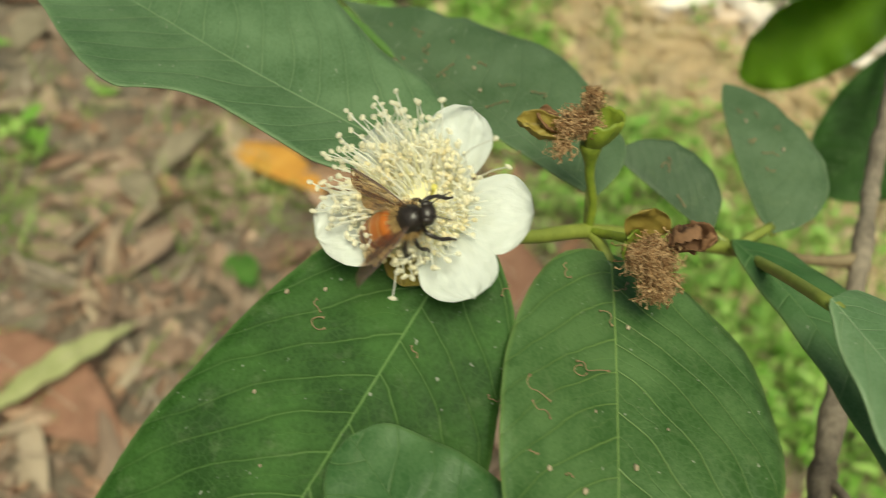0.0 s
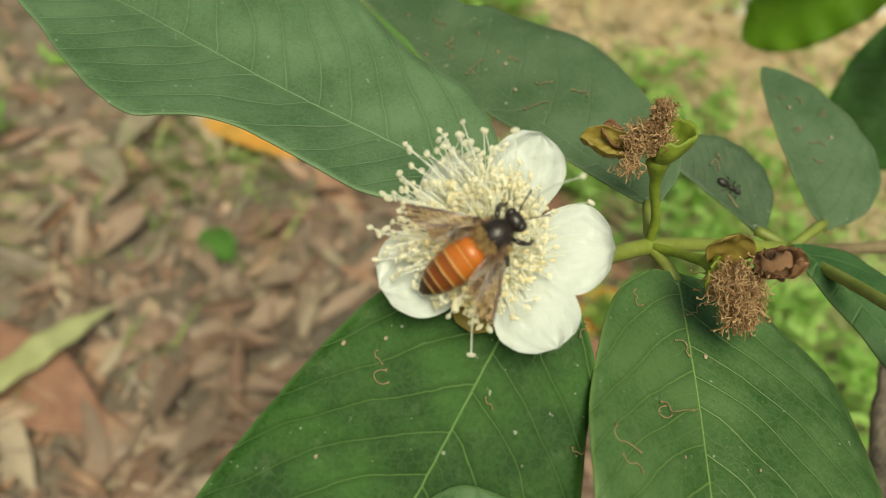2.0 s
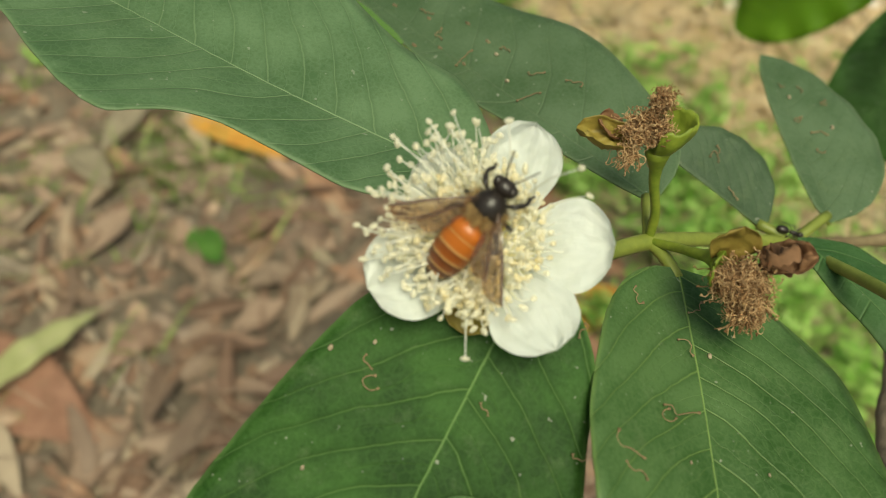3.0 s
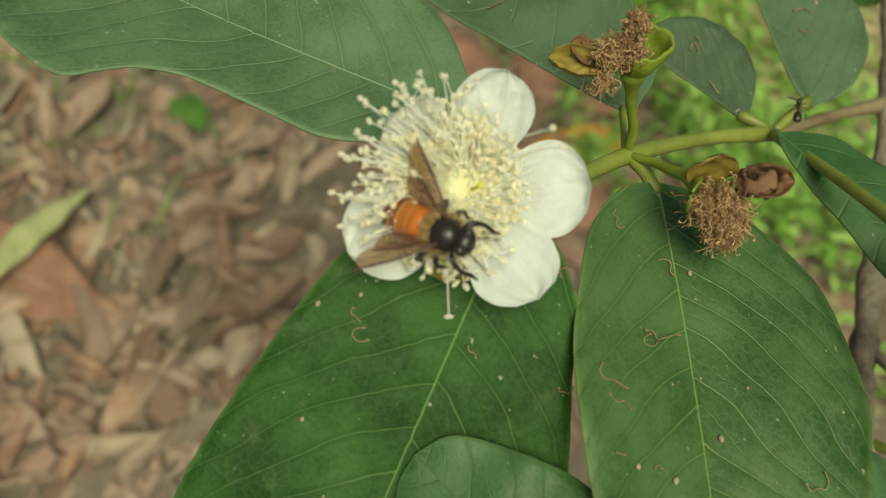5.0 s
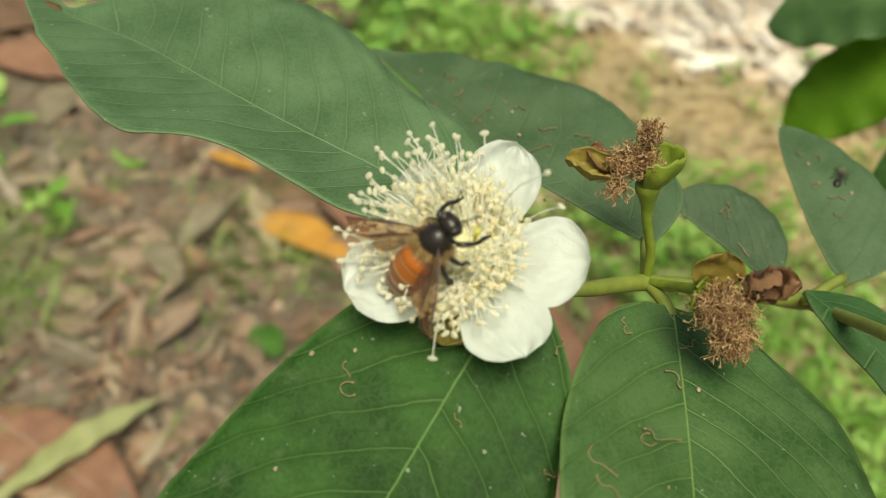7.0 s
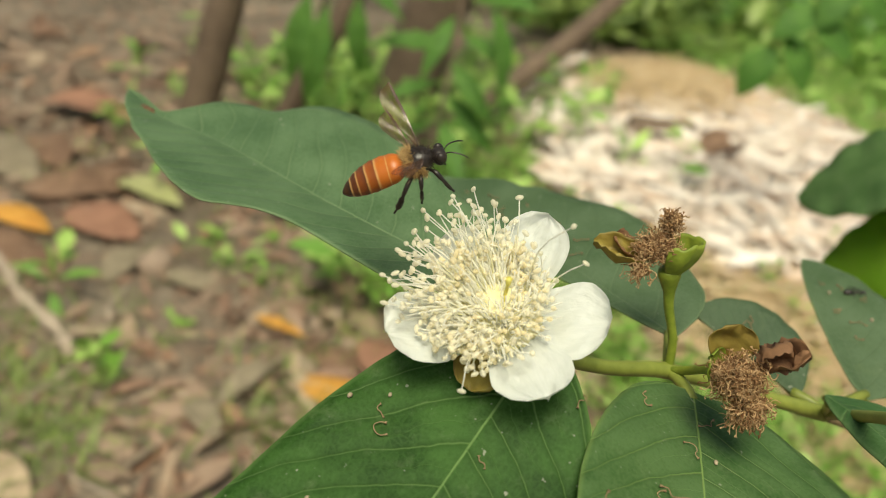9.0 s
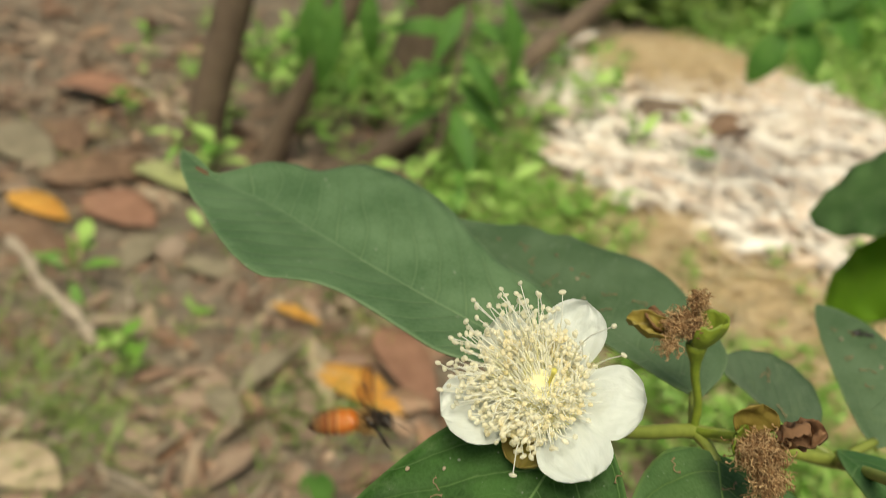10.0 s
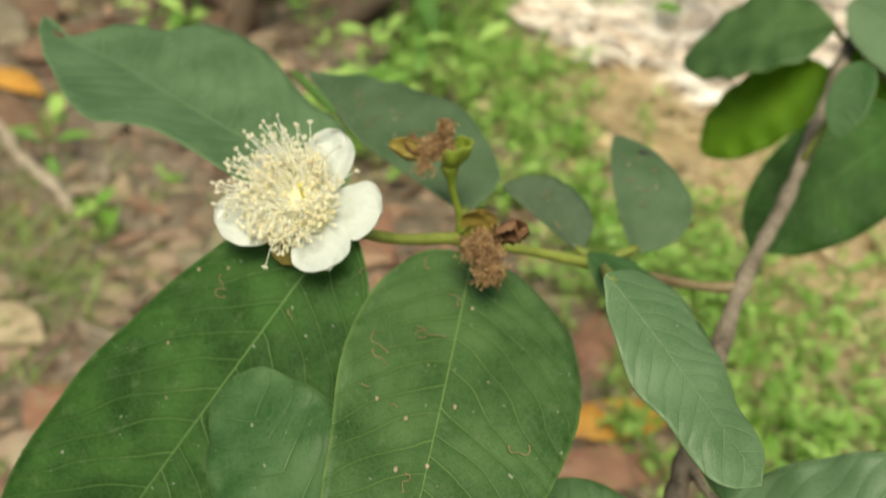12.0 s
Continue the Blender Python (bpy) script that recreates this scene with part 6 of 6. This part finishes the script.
rng = random.Random(71)
spots = []
while len(spots) < 620:
    s = rng.random()
    x, y = np.interp(s, (0, 0.35, 0.7, 1), (0.0, 0.11, 0.26, 0.33)), np.interp(s, (0, 0.35, 0.7, 1), (1.15, 0.86, 0.52, 0.28))
    x, y = x + rng.gauss(0, 0.06), y + rng.gauss(0, 0.08)
    if (x > 0.1 and y > 0.95) or (y > 0.68 and x > 0.17):
        continue
    spots.append((x, y))
spots += [(rng.gauss(0.24, 0.07), rng.gauss(0.8, 0.06)) for k in range(10)] + [(rng.gauss(0.4, 0.05), rng.gauss(0.75, 0.1)) for k in range(25)]
tagged(weeds("weeds", WEED, spots, 72, 0.0095, 0.05, 16), "bright green low weeds", "weeds")
spots = [(rng.gauss(-0.12, 0.14), rng.gauss(1.35, 0.17)) for k in range(190)] + [(rng.gauss(-0.06, 0.05), rng.gauss(0.82, 0.06)) for k in range(22)]
tagged(weeds("undergrowth", BUSH_LIGHT, spots, 73, 0.026, 0.09, 9), "green herbs growing between the trunks", "herbs")
spots = [(rng.gauss(1.3, 0.5), rng.gauss(2.6, 0.45)) for k in range(420)] + [(rng.gauss(1.25, 0.25), rng.gauss(1.4, 0.3)) for k in range(160)] + [(rng.gauss(-0.5, 0.6), rng.gauss(2.9, 0.4)) for k in range(220)]
spots = [(x, y) for x, y in spots if y > 1.7 or x > 0.8]
tagged(weeds("low_bushes", BUSH, spots, 74, 0.035, 0.2, 16), "dense low green bushes further back", "bushes")
spots = [(0.6 + abs(rng.gauss(0, 0.4)), rng.gauss(2.0, 0.33)) for k in range(520)]
tagged(weeds("tall_weeds", WEED, [(x, y) for x, y in spots if x > 0.72 - 0.1 * (y - 1.5) or y > 1.9], 76, 0.03, 0.11, 12), "light green tall weeds behind the heap", "weeds")
spots = [(rng.uniform(0.38, 0.95), rng.uniform(1.3, 2.0)) for k in range(520)]
tagged(weeds("leafy_herbs", BUSH_LIGHT, [(x, y) for x, y in spots if x > 0.41 + (1.6 - y) * 0.75], 77, 0.014, 0.07, 14), "dense small-leaved green herbs beside the heap", "herbs")
spots = [(rng.gauss(0.42, 0.2), rng.gauss(2.15, 0.2)) for k in range(330)]
tagged(weeds("wild_grass", GRASS, [(x, y) for x, y in spots if y > 1.78], 78, 0.045, 0.09, 9), "olive green wild grass behind the straw", "grass")
tagged(weeds("clover", WEED, [(rng.gauss(-0.21, 0.03), rng.gauss(0.845, 0.03)) for k in range(9)] + [(rng.gauss(-0.27, 0.02), rng.gauss(0.62, 0.03)) for k in range(4)], 75, 0.018, 0.025, 5), "small clover-like green herbs on the soil", "herbs")


def grass():
    rng = random.Random(81)
    soup = Soup()
    tufts = [(rng.uniform(-0.62, 0.05), rng.uniform(0.3, 1.25)) for k in range(85)] + [(rng.gauss(-0.27, 0.05), rng.gauss(0.52, 0.06)) for k in range(40)] + [(rng.gauss(-0.36, 0.04), rng.gauss(0.6, 0.06)) for k in range(40)] + [(rng.gauss(-0.12, 0.03), rng.gauss(0.58, 0.04)) for k in range(25)] + [(rng.gauss(-0.1, 0.06), rng.gauss(0.72, 0.05)) for k in range(20)] + [(rng.uniform(0.1, 0.5), rng.uniform(0.35, 0.92)) for k in range(170)]
    for x, y in tufts:
        for k in range(rng.randint(3, 8)):
            a, n, w = rng.uniform(0, 6.28), rng.uniform(0.02, 0.06), rng.uniform(0.0006, 0.0014)
            p = Vector((x + rng.gauss(0, 0.006), y + rng.gauss(0, 0.006), 0))
            p.z = ground_z(p.x, p.y)
            d, side = Vector((math.cos(a), math.sin(a), 0)), Vector((-math.sin(a), math.cos(a), 0))
            v, f, lift = [], [], rng.uniform(0.3, 1.0)
            for i in range(5):
                u = i / 4
                q = p + d * n * u * (1.1 - lift * 0.5) + Vector((0, 0, n * lift * (u - 0.5 * u * u)))
                v += [q - side * w * (1 - u), q + side * w * (1 - u) + Vector((0, 0, 0.0002))]
            soup.add(v, [(2 * i, 2 * i + 1, 2 * i + 3, 2 * i + 2) for i in range(4)])
    return soup.mesh("grass", GRASS)


tagged(new("grass", grass()), "sparse thin green grass blades", "grass", kind="stuff")


# ---- trees and sapling behind ----
def tree(points, r0, r1, label):
    x, y = points[0][:2]
    ob = thing("tree", label, "tree", pose(x, y, ground_z(x, y) - 0.01), "trees")
    base = ob.matrix_basis.translation
    n = 40
    path = [p - base for p in smooth_path(points, n)]
    rad = [(r0 + (r1 - r0) * k / (n - 1)) * (1 + 0.35 * math.exp(-k / 1.5)) * (1 + 0.06 * noise.noise((k * 0.5, x * 9, 0))) for k in range(n)]
    v, f, t = tube(path, rad, 16)
    part("trunk", mesh_of("trunk", v, f, BARK, t), ob)
    return ob


tree([(-0.34, 1.05, -0.01), (-0.312, 1.05, 0.11), (-0.283, 1.05, 0.215), (-0.2, 1.06, 0.55), (-0.05, 1.1, 1.3), (0.0, 1.2, 2.4)], 0.024, 0.018, "slim brown tree trunk standing in the leaf litter")
tree([(-0.256, 1.05, -0.01), (-0.216, 1.05, 0.082), (-0.168, 1.05, 0.178), (-0.1, 1.06, 0.33), (0.05, 1.1, 0.8), (0.2, 1.2, 1.8)], 0.0155, 0.011, "thin dark leaning tree stem")
tree([(-0.183, 1.032, -0.005), (-0.079, 1.118, 0.03), (0.013, 1.248, 0.057), (0.205, 1.479, 0.162), (0.5, 1.85, 0.42), (0.9, 2.2, 0.9), (1.1, 2.4, 1.6)], 0.018, 0.015, "slanting grey-brown tree stem")
tree([(-0.1, 1.33, -0.01), (-0.06, 1.33, 0.15), (-0.02, 1.34, 0.3), (0.05, 1.36, 0.8), (0.1, 1.4, 2.0)], 0.045, 0.04, "thick pale brown tree trunk among the saplings")


def sapling():
    x, y = -0.054, 0.985
    ob = thing("sapling", "sapling with long drooping green leaves", "sapling", pose(x, y, ground_z(x, y)))
    base = ob.matrix_basis.translation
    ways = [[(x, y, 0), (-0.03, 1.03, 0.1), (-0.016, 1.119, 0.212), (0.0, 1.2, 0.5)], [(-0.25, 1.16, 0.0), (-0.2, 1.1, 0.15), (-0.15, 1.05, 0.3), (-0.13, 1.0, 0.5)]]
    for way in ways:
        v, f, t = tube([p - base for p in smooth_path(way, 20)], [0.004 - 0.0001 * k for k in range(20)], 8)
        part("stem", mesh_of("stem", v, f, BARK, t), ob)
    shapes = [blade("leaf", 0.1, 0.013, LEAF_LONG, LANCE, LANCE, bow=0.05, droop=0.15, fold=0.25, wave=0.015, seed=k, nu=18, nv=4) for k in range(3)]
    rng = random.Random(91)
    at = [((-0.15, 0.95, 0.25), (-0.17, 0.93, 0.14)), ((-0.17, 0.96, 0.26), (-0.19, 0.94, 0.16)), ((-0.12, 0.96, 0.26), (-0.115, 0.95, 0.17)), ((-0.15, 0.98, 0.22), (-0.22, 0.97, 0.19)), ((0.02, 0.98, 0.26), (0.045, 0.95, 0.16)),
          ((-0.02, 1.0, 0.19), (0.035, 0.97, 0.13)), ((-0.02, 1.02, 0.2), (-0.11, 0.99, 0.21)), ((-0.02, 1.01, 0.15), (0.04, 0.98, 0.09)), ((-0.025, 1.0, 0.12), (0.01, 0.93, 0.06)), ((-0.03, 1.02, 0.16), (-0.1, 0.99, 0.14)),
          ((0.0, 1.05, 0.25), (0.07, 1.0, 0.26)), ((-0.02, 1.05, 0.25), (-0.09, 1.0, 0.26)), ((-0.03, 1.03, 0.11), (-0.09, 1.0, 0.08)), ((-0.01, 1.0, 0.22), (0.05, 0.96, 0.2)), ((-0.02, 1.0, 0.24), (-0.05, 0.95, 0.18)),
          ((-0.16, 1.0, 0.3), (-0.24, 0.98, 0.25)), ((-0.14, 1.0, 0.28), (-0.07, 0.97, 0.24))]
    for k, (a, b) in enumerate(at):
        a, b = Vector(a), Vector(b)
        s = (b - a).length / 0.1
        leaf = part("leaf", shapes[k % 3], ob, "", basis(a - base, b - a, (rng.gauss(0, 0.3), -0.6, 0.7)))
        leaf.scale = (s, s, s)


sapling()


def overhang():
    """A leafy twig that hangs into view above the heap."""
    ob = thing("overhanging_twig", "leafy green twig hanging over the heap", "twig", pose(0.42, 0.95, 0.45))
    base = ob.matrix_basis.translation
    v, f, t = tube([p - base for p in smooth_path([(0.42, 0.95, 0.45), (0.36, 0.93, 0.33), (0.3, 0.92, 0.26)], 12)], [0.002 - 0.0001 * k for k in range(12)], 7)
    part("stem", mesh_of("stem", v, f, BARK, t), ob)
    shape = blade("leaf", 0.06, 0.016, LEAF_LONG, bow=0.05, droop=0.1, fold=0.2, seed=2, nu=18, nv=4)
    for a, b in (((0.3, 0.92, 0.26), (0.275, 0.91, 0.215)), ((0.31, 0.92, 0.27), (0.34, 0.9, 0.215)), ((0.33, 0.925, 0.29), (0.38, 0.9, 0.25)), ((0.34, 0.925, 0.3), (0.29, 0.91, 0.27)), ((0.36, 0.93, 0.33), (0.42, 0.9, 0.27)), ((0.36, 0.93, 0.33), (0.33, 0.9, 0.28))):
        a, b = Vector(a), Vector(b)
        part("leaf", shape, ob, "", basis(a - base, b - a, (0, -0.6, 0.8)))


overhang()


# ---- what moves ----
def wing_pose(at, s, sweep, lift, extra):
    """sweep: degrees that a wing is laid back; lift: degrees that its tip is raised."""
    return Matrix.Translation(at) @ pose(0, 0, 0, s * lift, 0, s * (sweep + extra))


def motions():
    rows = [(t, basis(place, ahead, up)) for t, place, ahead, up in BEE_ROWS]
    walk(bee, rows)
    for ob, s, at, extra in WINGS:
        walk(ob, [(0.0, wing_pose(at, s, 45, 16, extra)), (1.5, wing_pose(at, s, 42, 20, extra)), (2.7, wing_pose(at, s, 45, 14, extra)), (4.3, wing_pose(at, s, 44, 16, extra)), (5.5, wing_pose(at, s, 46, 14, extra)), (6.0, wing_pose(at, s, 22, 50, extra)), (6.3, wing_pose(at, s, 44, 14, extra)), (7.7, wing_pose(at, s, 38, 14, extra)), (8.6, wing_pose(at, s, 40, 15, extra)),
                  (8.9, wing_pose(at, s, 12, 40, extra)), (9.3, wing_pose(at, s, 8, -10, extra)), (9.7, wing_pose(at, s, 10, 65, extra)), (10.0, wing_pose(at, s, 8, 70, extra)), (10.2, wing_pose(at, s, 10, 55, extra)), (10.5, wing_pose(at, s, 8, 74, extra)), (10.7, wing_pose(at, s, 8, 50, extra)),
                  (11.0, wing_pose(at, s, 14, 66, extra)), (11.2, wing_pose(at, s, 10, 0, extra)), (11.4, wing_pose(at, s, 10, 45, extra)), (12.0, wing_pose(at, s, 10, 10, extra))])
    walk(ant, [(t, basis(place, ahead, up)) for t, place, ahead, up in ANT_ROWS])


motions()
